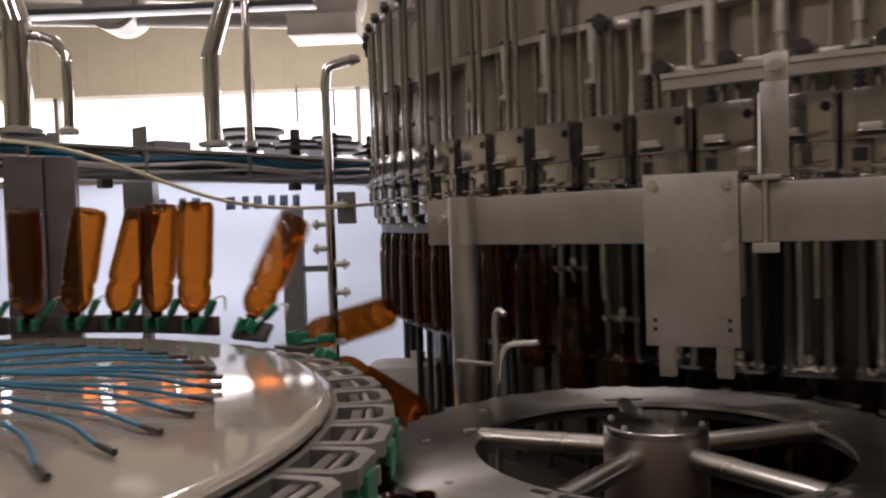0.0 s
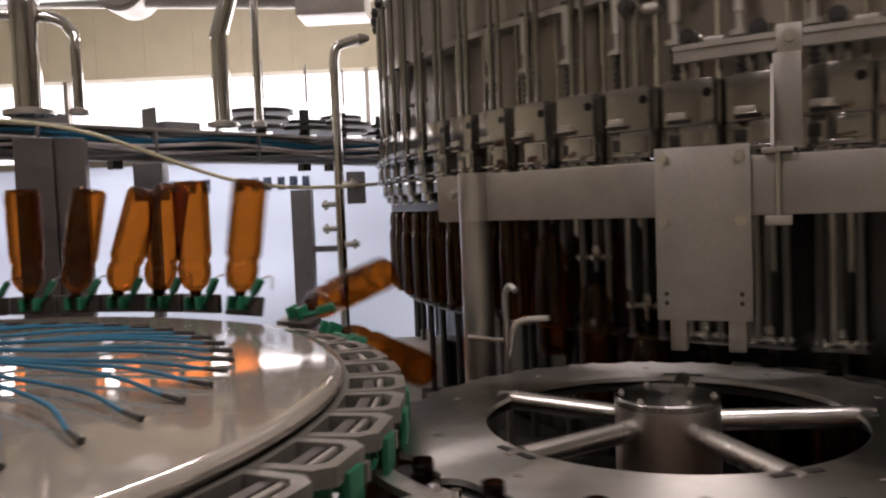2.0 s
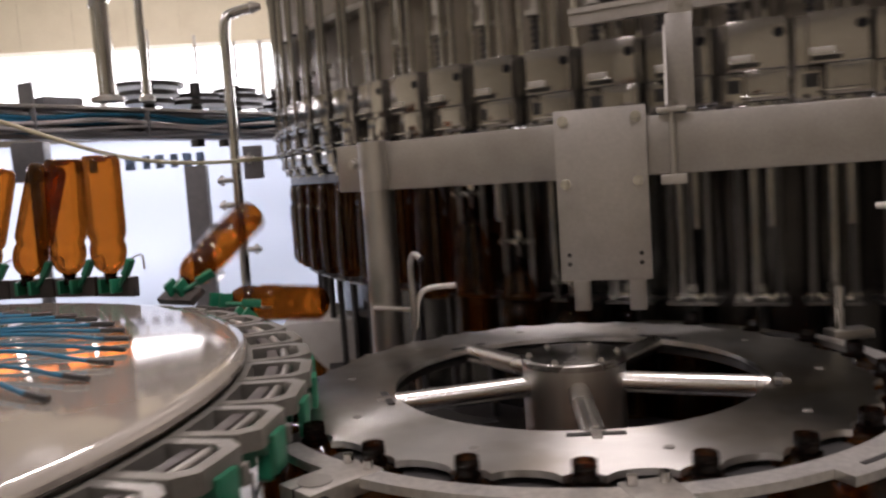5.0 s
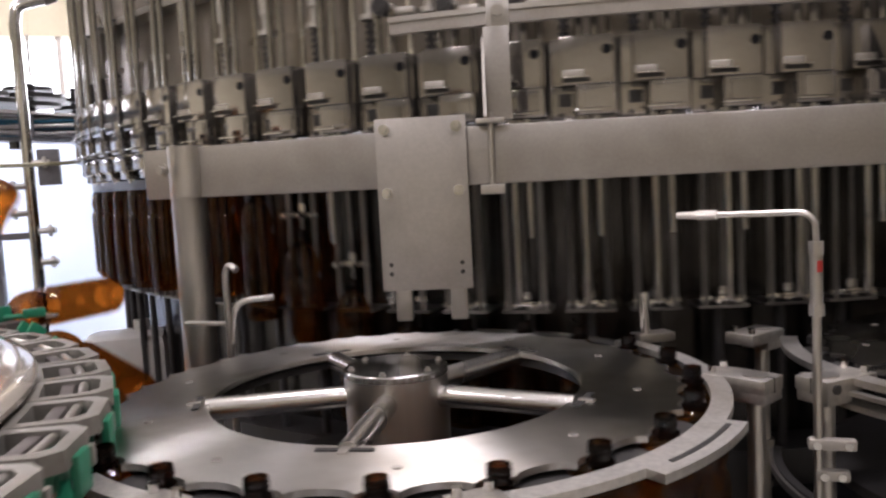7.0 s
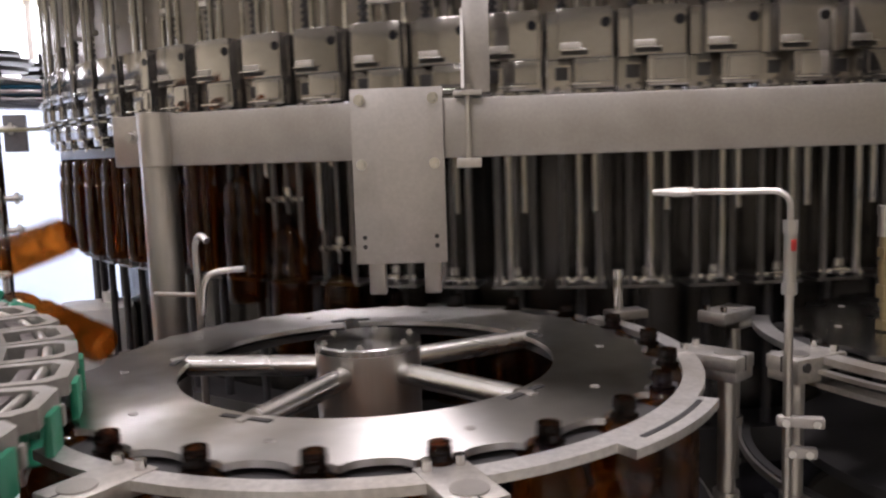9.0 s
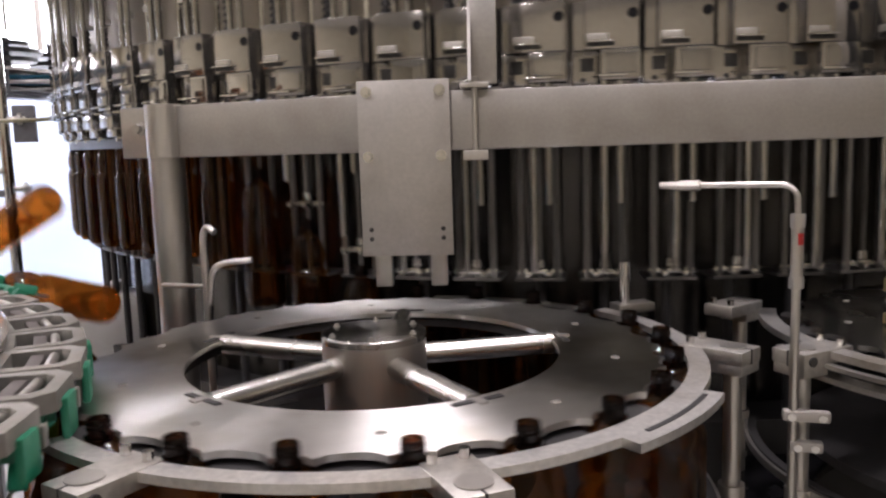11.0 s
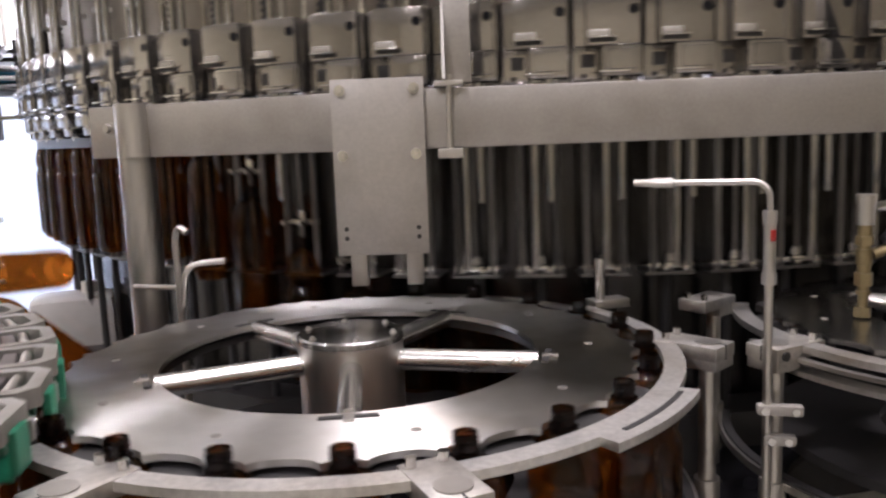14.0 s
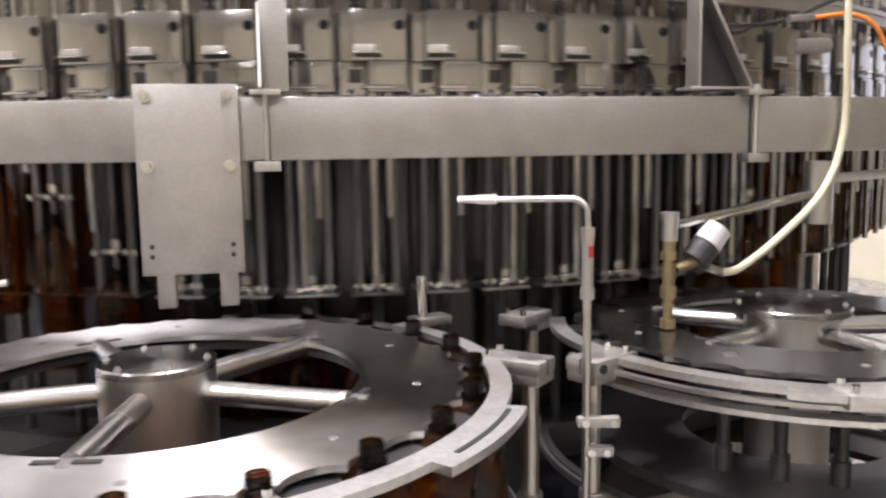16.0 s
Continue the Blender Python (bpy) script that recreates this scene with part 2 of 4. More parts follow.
def smooth_line(points, steps=6):
    """A Catmull-Rom line through the points."""
    pts = [Vector(p) for p in points]
    pts = [2 * pts[0] - pts[1]] + pts + [2 * pts[-1] - pts[-2]]
    line = []
    for a, b, c, d in zip(pts, pts[1:], pts[2:], pts[3:]):
        for k in range(steps):
            t = k / steps
            line.append(0.5 * (2 * b + (c - a) * t + (2 * a - 5 * b + 4 * c - d) * t * t + (3 * b - a - 3 * c + d) * t ** 3))
    line.append(pts[-2])
    return line


def tube(bm, line, r, seg=10):
    """A round tube along a line of points."""
    line = [Vector(p) for p in line]
    up, rings = Vector((0.13, 0.21, 0.97)), []
    for k, p in enumerate(line):
        d = (line[min(k + 1, len(line) - 1)] - line[max(k - 1, 0)]).normalized()
        side = d.cross(up)
        side = side.normalized() if side.length > 1e-4 else d.orthogonal().normalized()
        up = side.cross(d)
        rings.append([bm.verts.new(p + r * (math.cos(2 * math.pi * j / seg) * side + math.sin(2 * math.pi * j / seg) * up)) for j in range(seg)])
    for p, q in zip(rings, rings[1:]):
        for j in range(seg):
            bm.faces.new((p[j], p[(j + 1) % seg], q[(j + 1) % seg], q[j]))
    bm.faces.new(rings[0])
    bm.faces.new(rings[-1][::-1])
    return bm


def ring_band(bm, inner, outer, z0, z1, a0=0.0, a1=360.0, seg=96, wave=None):
    """A flat ring or arc of a ring, with thickness. wave(angle) may change the outer radius."""
    full = a1 - a0 >= 359.9
    cols = []
    for k in range(seg + (0 if full else 1)):
        a = radians(a0 + (a1 - a0) * k / seg)
        ro = wave(a) if wave else outer
        c, s = math.cos(a), math.sin(a)
        cols.append([bm.verts.new((r * c, r * s, z)) for r, z in ((inner, z0), (ro, z0), (ro, z1), (inner, z1))])
    pairs = list(zip(cols, cols[1:] + (cols[:1] if full else [])))
    for p, q in pairs if full else pairs[:len(cols) - 1]:
        for j in range(4):
            bm.faces.new((p[j], q[j], q[(j + 1) % 4], p[(j + 1) % 4]))
    if not full:
        bm.faces.new(cols[0])
        bm.faces.new(cols[-1][::-1])
    return bm


def B():
    return bmesh.new()


def turned(center, r, deg, z):
    """The place at that angle and radius round a centre."""
    return Vector((center[0] + r * math.cos(radians(deg)), center[1] + r * math.sin(radians(deg)), z))


def bolt_mesh(bm, c, r=0.006, h=0.006, axis=(0, 0, 1)):
    c, axis = Vector(c), Vector(axis).normalized()
    rod(bm, c, c + axis * h * 0.25, r * 1.5, 14)
    rod(bm, c + axis * h * 0.25, c + axis * h, r, 6)
    return bm

# ---- room ----


def setting(name, bm, mat, label, category):
    return tagged(part(name, bm, mat), label, category, kind="structure")


setting("floor", box(B(), (0, 1.5, -0.1), (19, 16, 0.2)), FLOOR, "pale tiled factory floor, slightly wet", "floor")
setting("ceiling", box(B(), (0, 1.5, 4.7), (19, 16, 0.2)), CEIL, "grey factory ceiling over the machines", "ceiling")
bm = B()
box(bm, (-0.25, 9.15, 3.87), (18.5, 0.3, 1.46))
box(bm, (-0.25, 9.15, 0.4), (18.5, 0.3, 0.8))
box(bm, (6.4, 9.15, 1.97), (5.2, 0.3, 2.34))
box(bm, (-8.75, 9.15, 1.97), (1.5, 0.3, 2.34))
setting("wall_north", bm, WALL, "cream panelled wall with a long bright window", "wall")
setting("wall_west", box(B(), (-9.4, 1.5, 2.3), (0.2, 15, 4.6)), WALL, "plain cream factory wall", "wall")
bm = B()
box(bm, (9.15, 1.5, 3.8), (0.3, 15, 1.6))
box(bm, (9.15, 1.5, 0.4), (0.3, 15, 0.8))
box(bm, (9.15, 8.4, 1.9), (0.3, 1.2, 2.2))
box(bm, (9.15, -3.4, 1.9), (0.3, 5.2, 2.2))
setting("wall_east", bm, WALL, "cream factory wall with a side window", "wall")
setting("wall_south", box(B(), (0, -6.1, 2.3), (18.6, 0.2, 4.6)), WALL, "plain cream factory wall", "wall")
tagged(part("backdrop", box(B(), (-2.4, 11.2, 2.0), (16, 0.05, 6.0)), DAYLIGHT), "hazy white daylight outside the long window", "backdrop", kind="structure")
tagged(part("backdrop", box(B(), (11.2, 3.5, 2.0), (0.05, 14, 6.0)), SIDE_DAYLIGHT), "hazy white daylight outside the side window", "backdrop", kind="structure")
# glazing bars of the long window
win = tagged(new("window_1"), "long bright factory window with thin frames", "window", kind="structure")
for k in range(8):
    part("window_frame", box(B(), (-8.0 + k * 1.7, 9.1, 1.97), (0.05, 0.1, 2.34)), SHEET, win)
# wall panel joints
seams = B()
for k in range(20):
    box(seams, (-8.6 + k * 0.55, 8.998, 3.87), (0.004, 0.005, 1.44))
tagged(part("wall_seam", seams, JOINT), "thin vertical joints of the wall panels", "trim", kind="structure")

# ---- filling carousel ----
filler = thing("filling_carousel", pose(FILL.x, FILL.y, 0), "large rotary bottle filler of stainless steel with many valves", "filling machine")
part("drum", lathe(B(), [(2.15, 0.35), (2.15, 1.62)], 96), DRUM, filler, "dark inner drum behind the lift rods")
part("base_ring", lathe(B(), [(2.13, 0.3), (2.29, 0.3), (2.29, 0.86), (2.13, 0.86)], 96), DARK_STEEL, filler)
part("bowl", lathe(B(), [(2.335, 2.135), (2.335, 2.86), (2.30, 2.90), (0.4, 3.05)], 120), BOWL, filler, "round product bowl of matt brownish steel")
part("bowl_floor", lathe(B(), [(2.10, 2.115), (2.337, 2.115), (2.337, 2.133), (2.10, 2.133)], 120), STEEL, filler)
part("inner_wall", lathe(B(), [(2.27, 1.88), (2.27, 2.115)], 96), BOWL, filler, "dull wall behind the valves")
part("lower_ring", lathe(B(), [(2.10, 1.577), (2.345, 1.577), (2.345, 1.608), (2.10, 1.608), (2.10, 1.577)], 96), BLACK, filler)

STEP = 360 / N_FILL
RINSE_OUT = math.degrees(math.atan2(STAR.y - RINSE.y, STAR.x - RINSE.x))
FILL_IN = math.degrees(math.atan2(STAR.y - FILL.y, STAR.x - FILL.x))
FILL_OUT = math.degrees(math.atan2(OUT.y - FILL.y, OUT.x - FILL.x))
S_FILL = (180 + FILL_IN - RINSE_OUT + 180) / (360 / N_STAR)   # bottles between the rinser's hand-over and the filler's
S_OUT = S_FILL + (FILL_IN - FILL_OUT + 360) / STEP            # and the discharge star's
PHASE = 0.17
STAR_START = 17.0                    # the spokes' angle at the start


def sub_part(name, bm, mat, label=""):
    return part(name, bm, mat, proto, label)


bm = box(B(), (2.332, 0, 1.817), (0.05, 0.149, 0.108), bevel=0.002)
proto = part("filling_valve", bm, BLOCK, filler, "square machined valve block")
sub_part("front_block", box(B(), (2.374, 0.010, 1.817), (0.034, 0.120, 0.110), bevel=0.003), BLOCK)
bm = B()
box(bm, (2.355, 0.030, 1.7275), (0.070, 0.088, 0.068), bevel=0.002)
sub_part("lower_block", bm, BLOCK)
# black box added as the shade in the gaps between blocks
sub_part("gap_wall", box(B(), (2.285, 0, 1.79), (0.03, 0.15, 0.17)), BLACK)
sub_part("side_block", box(B(), (2.322, -0.046, 1.720), (0.060, 0.062, 0.084), bevel=0.002), BLOCK)
sub_part("side_slot", box(B(), (2.3525, -0.042, 1.731), (0.003, 0.030, 0.030), bevel=0.001), BLACK, "square dark slot")
sub_part("cover_plate", box(B(), (2.392, 0.032, 1.731), (0.006, 0.066, 0.046), bevel=0.0015), BLOCK, "pale cover plate")
sub_part("nozzle_block", box(B(), (2.335, 0.005, 1.664), (0.085, 0.094, 0.046), bevel=0.003), BLOCK, "small square block over the nozzle")
sub_part("nozzle_flange", box(B(), (2.325, 0.005, 1.626), (0.075, 0.070, 0.026), bevel=0.003), BLOCK)
bm = rod(B(), (2.33, 0, 1.70), (2.33, 0, 1.655), 0.022, 14)
rod(bm, (2.33, 0, 1.66), (2.33, 0, 1.635), 0.04, 14)
rod(bm, (2.33, 0, 1.635), (2.33, 0, 1.60), 0.017, 14)
sub_part("filling_nozzle", bm, CHROME, "polished filling nozzle")
sub_part("riser_tube", rod(B(), (2.325, 0.062, 1.868), (2.325, 0.062, 2.115), 0.0075, 8), CHROME)
bm = rod(B(), (2.343, -0.040, 1.868), (2.343, -0.040, 1.965), 0.0075, 10)
for q in range(5):
    rod(bm, (2.343, -0.040, 1.88 + q * 0.017), (2.343, -0.040, 1.888 + q * 0.017), 0.0125, 10)
sub_part("spring", bm, DARK_STEEL, "dark return spring")
bm = rod(B(), (2.343, -0.040, 1.965), (2.343, -0.040, 1.978), 0.026, 12)
rod(bm, (2.343, -0.040, 1.978), (2.343, -0.040, 2.02), 0.012, 14)
rod(bm, (2.343, -0.040, 2.02), (2.343, -0.040, 2.125), 0.0175, 16)
sub_part("air_cylinder", bm, STEEL, "small upright air cylinder")
sub_part("cylinder_cap", rod(B(), (2.343, -0.040, 2.125), (2.343, -0.040, 2.135), 0.019, 14), BLACK)
sub_part("bolt_hole", rod(B(), (2.389, 0.056, 1.838), (2.3925, 0.056, 1.838), 0.0115, 12), DECK)
sub_part("lever_seat", box(B(), (2.3925, -0.022, 1.787), (0.006, 0.046, 0.018), bevel=0.002), STEEL)
# black strip painted in as the shade under the lever
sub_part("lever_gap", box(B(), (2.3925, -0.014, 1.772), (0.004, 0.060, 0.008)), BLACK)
sub_part("side_hole", rod(B(), (2.351, -0.052, 1.697), (2.354, -0.052, 1.697), 0.006, 10), BLACK)
sub_part("cap_screw", rod(B(), (2.36, 0.01, 1.871), (2.36, 0.01, 1.879), 0.009, 10), STEEL)
sub_part("lever", box(B(), (2.398, -0.016, 1.778), (0.026, 0.058, 0.004), bevel=0.0015), CHROME, "flat bright lever")
sub_part("latch", box(B(), (2.398, 0.010, 1.703), (0.026, 0.062, 0.005), bevel=0.0015), CHROME, "flat bright latch")
for y, r in ((-0.043, 0.0085), (0.043, 0.0085), (0.0, 0.0055)):
    sub_part("lift_rod", rod(B(), (2.30, y, 1.575), (2.30, y, 1.23), r, 8), ROD, "grey lift rod")
sub_part("rod_plate", box(B(), (2.255, 0, 1.225), (0.10, 0.12, 0.008), bevel=0.002), ROD)
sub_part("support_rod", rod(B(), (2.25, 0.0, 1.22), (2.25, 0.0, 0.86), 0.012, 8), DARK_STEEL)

# lift gripper: a carriage on the rods that holds the bottle's neck
bm = B()
box(bm, (2.295, 0, 0), (0.022, 0.11, 0.013), bevel=0.003)
box(bm, (2.32, 0.024, 0), (0.06, 0.012, 0.012), bevel=0.002)
box(bm, (2.32, -0.024, 0), (0.06, 0.012, 0.012), bevel=0.002)
rod(bm, (2.295, 0, 0.01), (2.295, 0, 0.03), 0.014, 10)
grip_proto = part("lift_gripper", bm, CHROME, filler, "bright neck gripper on two rods")
# a carriage with two tall rods and a cam roller rides up and down through each block
ride_proto = part("roller_carriage", box(B(), (2.365, 0.012, 2.41), (0.024, 0.058, 0.028), bevel=0.004), BLOCK, filler)
part("cam_roller", rod(rod(B(), (2.378, 0.012, 2.415), (2.398, 0.012, 2.415), 0.021, 16), (2.37, 0.012, 2.415), (2.402, 0.012, 2.415), 0.010, 10), BLACK, ride_proto, "black cam roller")
for y, z in ((-0.006, 1.70), (0.030, 1.86)):
    part("guide_rod", rod(B(), (2.372, y, z), (2.372, y, 2.40), 0.0088, 12), GUIDE_ROD, ride_proto, "tall polished guide rod")
part("side_arm", box(B(), (2.36, 0.065, 2.405), (0.022, 0.05, 0.018), bevel=0.003), STEEL, ride_proto)
valves, grippers, rides = [], [], []
for k in range(N_FILL):
    m = pose(0, 0, 0, 0, 0, FILL_IN - STEP * (k + PHASE - S_FILL))
    v, g, rd = proto, grip_proto, ride_proto
    if k:
        v, g, rd = copy_thing(proto, m), grip_proto.copy(), copy_thing(ride_proto, pose(0, 0, 0))
        scene.collection.objects.link(g)
    else:
        proto.matrix_basis = m
    g.parent = v
    valves.append(v)
    grippers.append(g)
    rides.append(rd)

# ---- the beam round the filler, and what it carries ----
beam = thing("guard_beam", pose(0, 0, 0), "angled stainless steel box beam in front of the filler", "machine frame")
B0, B1, B2, B3 = Vector((-0.125, 2.267)), Vector((0.47, 1.725)), Vector((1.595, 1.286)), Vector((2.9, 0.90))
BZ0, BZ1 = 1.549, 1.674


def beam_length(a, b, label=""):
    d = b - a
    bm = box(B(), (d.length / 2, 0.03, (BZ0 + BZ1) / 2), (d.length, 0.06, BZ1 - BZ0), bevel=0.004)
    ob = part("beam_length", bm, SHEET, beam, label)
    ob.matrix_basis = pose(a.x, a.y, 0, 0, 0, math.degrees(math.atan2(d.y, d.x)))
    return ob


beam_length(B0, B1)
beam_length(B1 + (B2 - B1).normalized() * 0.002, B2)
beam_length(B2 + (B3 - B2).normalized() * 0.004, B3)


def on_beam(a, b, s, out=0.0, z=0.0):
    """A pose on the beam's face, s metres from a: x along the beam, y into it."""
    d = (b - a).normalized()
    n = Vector((d.y, -d.x))
    p = a + d * s + n * out
    return pose(p.x, p.y, z, 0, 0, math.degrees(math.atan2(d.y, d.x)))


post = thing("machine_post", pose(-0.02, 2.19, 0), "round stainless steel post under the guard beam", "post")
part("post_tube", rod(B(), (0, 0, 0.0), (0, 0, BZ0), 0.043, 28), STEEL, post)
part("half_sleeve", rod(B(), (0.0, -0.015, BZ0 + 0.001), (0.0, -0.015, BZ1 + 0.004), 0.044, 28), STEEL, post)
part("post_bolt", bolt_mesh(B(), (-0.055, -0.055, 1.62), 0.011, 0.014, (-0.6, -0.76, 0)), STEEL, post)
part("post_foot", box(B(), (0, 0, 0.006), (0.22, 0.22, 0.012)), STEEL, post)

# cover plate over the joint of the beam
cover = thing("cover_plate", on_beam(B1, B2, -0.097, 0.012, 0), "rectangular steel cover plate bolted over the beam joint", "plate")
part("plate_sheet", box(B(), (0.095, 0.0, 1.513), (0.195, 0.008, 0.37), bevel=0.002), SHEET, cover)
for bx, bz in ((0.018, 1.675), (0.172, 1.675), (0.018, 1.54), (0.172, 1.54)):
    part("cover_bolt", bolt_mesh(B(), (bx, -0.004, bz), 0.0080, 0.016, (0, -1, 0)), SATIN, cover)
for bx in (0.018, 0.172):
    for bz in (1.365, 1.385):
        part("screw_hole", rod(B(), (bx, -0.0045, bz), (bx, -0.001, bz), 0.005, 12), BLACK, cover)
for bx in (0.04, 0.16):
    part("leg", box(B(), (bx, 0.02, 1.385), (0.035, 0.03, 0.25), bevel=0.003), STEEL, cover)


def hanger(s, name_label):
    h = thing("beam_hanger", on_beam(B1, B2, s, 0.0, 0), name_label, "bracket", "hangers on the guard beam")
    part("tie_rod", rod(B(), (0, -0.012, 1.53), (0, -0.012, 1.70), 0.006, 12), STEEL, h)
    part("lower_block", box(B(), (0, -0.004, 1.538), (0.052, 0.05, 0.02), bevel=0.002), STEEL, h)
    part("upper_plate", box(B(), (0, -0.002, 1.682), (0.06, 0.06, 0.01), bevel=0.002), STEEL, h)
    part("nut", bolt_mesh(B(), (0, -0.012, 1.687), 0.008, 0.012), STEEL, h)
    return h


H1 = hanger(0.148, "threaded tie rod with clamp blocks on the beam")
part("upright", box(B(), (0.02, 0.012, 1.783), (0.055, 0.008, 0.195), bevel=0.002), SHEET, H1)
bm = B()
va = [bm.verts.new(p) for p in ((-0.012, 0.016, 1.69), (-0.012, -0.05, 1.69), (-0.012, 0.016, 1.86), (-0.006, 0.016, 1.69), (-0.006, -0.05, 1.69), (-0.006, 0.016, 1.86))]
for f in ((0, 1, 2), (3, 5, 4), (0, 3, 4, 1), (1, 4, 5, 2), (2, 5, 3, 0)):
    bm.faces.new([va[i] for i in f])
part("gusset", bm, SHEET, H1)
part("top_lug", box(B(), (0.025, 0.03, 1.905), (0.05, 0.03, 0.07), bevel=0.004), SHEET, H1)
part("lug_bolt", bolt_mesh(B(), (0.025, 0.014, 1.91), 0.011, 0.012, (0, -1, 0)), STEEL, H1)
H2 = hanger(1.215, "threaded tie rod with a slanting gusset on the beam")
bm = B()
va = [bm.verts.new((x, y, z)) for y in (0.05, 0.056) for x, z in ((-0.125, 1.69), (0.0, 1.69), (-0.112, 1.90), (-0.125, 1.90))]
for f in ((0, 1, 2, 3), (7, 6, 5, 4), (0, 4, 5, 1), (1, 5, 6, 2), (2, 6, 7, 3), (3, 7, 4, 0)):
    bm.faces.new([va[i] for i in f])
# near-black web: the shade behind the ribs is in its colour
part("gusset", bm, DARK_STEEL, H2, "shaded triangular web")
slope = math.degrees(math.atan2(0.112, 0.21))
part("slope_rib", box(B(), (0, 0, 0.119), (0.008, 0.05, 0.238), pose(0.003, 0.03, 1.69, 0, -slope, 0), 0.002), SHEET, H2)
part("upright_rib", box(B(), (-0.129, 0.035, 1.80), (0.007, 0.06, 0.22), bevel=0.002), SHEET, H2)
part("foot_plate", box(B(), (-0.07, 0.03, 1.692), (0.17, 0.07, 0.006), bevel=0.002), SHEET, H2)
# curved cam bar above the blocks
cam_bar = thing("cam_bar", pose(FILL.x, FILL.y, 0), "long curved steel cam bar over the valve blocks", "machine part")
part("cam_strip", ring_band(B(), 2.446, 2.452, 1.932, 1.944, -127, -60, 60), STEEL, cam_bar)
part("bar", ring_band(B(), 2.425, 2.445, 1.905, 1.945, -127, -60, 60), SHEET, cam_bar)

# ---- star wheels ----


def star_wheel(label, face, count, big, cap_r, shaft_r):
    """A ring plate with pockets, tube spokes and a hub; big is the pocket circle's radius."""
    st = thing("star_wheel", pose(0, 0, PLATE), label, "star wheel", "star wheels")
    pitch = 2 * math.pi / count
    shift = radians(180 + RINSE_OUT - STAR_START) + pitch * PHASE

    def edge(a):
        d = (a - shift + pitch / 2) % pitch - pitch / 2
        x = abs(d) * big
        y = (pitch / 2 - abs(d)) * big
        bite = 0.021 * math.sqrt(max(0, 1 - (y / 0.046) ** 2))
        return big - 0.013 - max(bite, 0.014 * math.sqrt(max(0, 1 - (x / 0.026) ** 2)))

    def lobes(a):
        d = abs((a - shift + pitch / 2) % pitch - pitch / 2) / (pitch / 2)
        return big - 0.04 + 0.055 * min(1, max(0, d - 0.42) * 3.2) ** 0.5
    rim = big - 0.2
    part("top_plate", ring_band(B(), rim, big, -0.010, 0.0, seg=count * 16, wave=edge), face, st, "turned steel ring plate")
    part("neck_plate", ring_band(B(), rim + 0.015, big, -0.034, -0.018, seg=count * 10, wave=lobes), BLACK, st, "black scalloped plate under the ring")
    part("body_plate", ring_band(B(), rim - 0.045, big - 0.025, -0.26, -0.24, seg=count * 4), BLACK, st)
    part("hub", lathe(B(), [(0.0, 0.034), (0.094, 0.034), (0.098, 0.030), (0.098, -0.18), (shaft_r, -0.18), (shaft_r, -0.33), (0.06, -0.34), (0.06, -0.9), (0.1, -0.95), (0.1, -1.0)], 40), STEEL, st, "brushed steel hub cylinder")
    part("hub_cap", lathe(B(), [(0.0, 0.040), (cap_r - 0.003, 0.040), (cap_r, 0.037), (cap_r, 0.026), (0.0985, 0.026)], 40), DARKENED_PLATE, st, "dull steel hub cap")
    for k in range(5):
        a = radians(72 * k)
        part("spoke", rod(B(), (0.095 * math.cos(a), 0.095 * math.sin(a), -0.012), ((rim + 0.007) * math.cos(a), (rim + 0.007) * math.sin(a), -0.012), 0.0205, 20), SATIN, st)
        part("spoke_lug", box(B(), (rim + 0.027, 0, 0.0015), (0.028, 0.016, 0.005), pose(0, 0, 0, 0, 0, 72 * k), 0.0015), STEEL, st)
        part("slot", box(B(), (rim + 0.021, 0, 0.0012), (0.012, 0.088, 0.0025), pose(0, 0, 0, 0, 0, 72 * k)), BLACK, st)
    for k in range(6):
        a = radians(60 * k + 20)
        part("hub_bolt", bolt_mesh(B(), ((cap_r - 0.014) * math.cos(a), (cap_r - 0.014) * math.sin(a), 0.040), 0.0045, 0.006), STEEL, st)
    for k in range(10):
        a = radians(36 * k + 12)
        part("plate_screw", rod(B(), ((big - 0.1) * math.cos(a), (big - 0.1) * math.sin(a), 0.0), ((big - 0.1) * math.cos(a), (big - 0.1) * math.sin(a), 0.0015), 0.0075, 14), SHEET, st, "pale screw plug")
    return st


star = star_wheel("bright steel infeed star wheel with five tube spokes", PLATE_STEEL, N_STAR, R_STAR, 0.099, 0.06)
star.matrix_basis = pose(STAR.x, STAR.y, PLATE)
out_star = star_wheel("discharge star wheel of steel with dark reflections in its colour, tube spokes", DARKENED_PLATE, N_OUT, R_OUT, 0.124, 0.088)
out_star.matrix_basis = pose(OUT.x, OUT.y, PLATE)


def pedestal(c, name_label):
    t = thing("wheel_pedestal", pose(c.x, c.y, 0), name_label, "machine base", "star wheel pedestals")
    part("column", lathe(B(), [(0.13, 0.0), (0.13, 0.18), (0.09, 0.2), (0.075, 0.30)], 32), STEEL, t)
    return t


pedestal(STAR, "steel pedestal under the infeed star wheel")
pedestal(OUT, "steel pedestal under the discharge star wheel")


def guide(center, big, a0, a1, label, seg=48):
    g = thing("bottle_guide", pose(center.x, center.y, 0), label, "guide rail", "outer bottle guides")
    part("neck_rail", ring_band(B(), big + 0.023, big + 0.059, PLATE - 0.014, PLATE - 0.001, a0, a1, seg), RAIL, g, "bright curved neck rail")
    part("body_rail", ring_band(B(), big + 0.060, big + 0.077, 0.90, 0.925, a0, a1, seg), BLACK, g, "black curved rail for the bottle bodies")
    part("rail_trim", ring_band(B(), big + 0.078, big + 0.085, 0.905, 0.92, a0, a1, seg), STEEL, g)
    return g


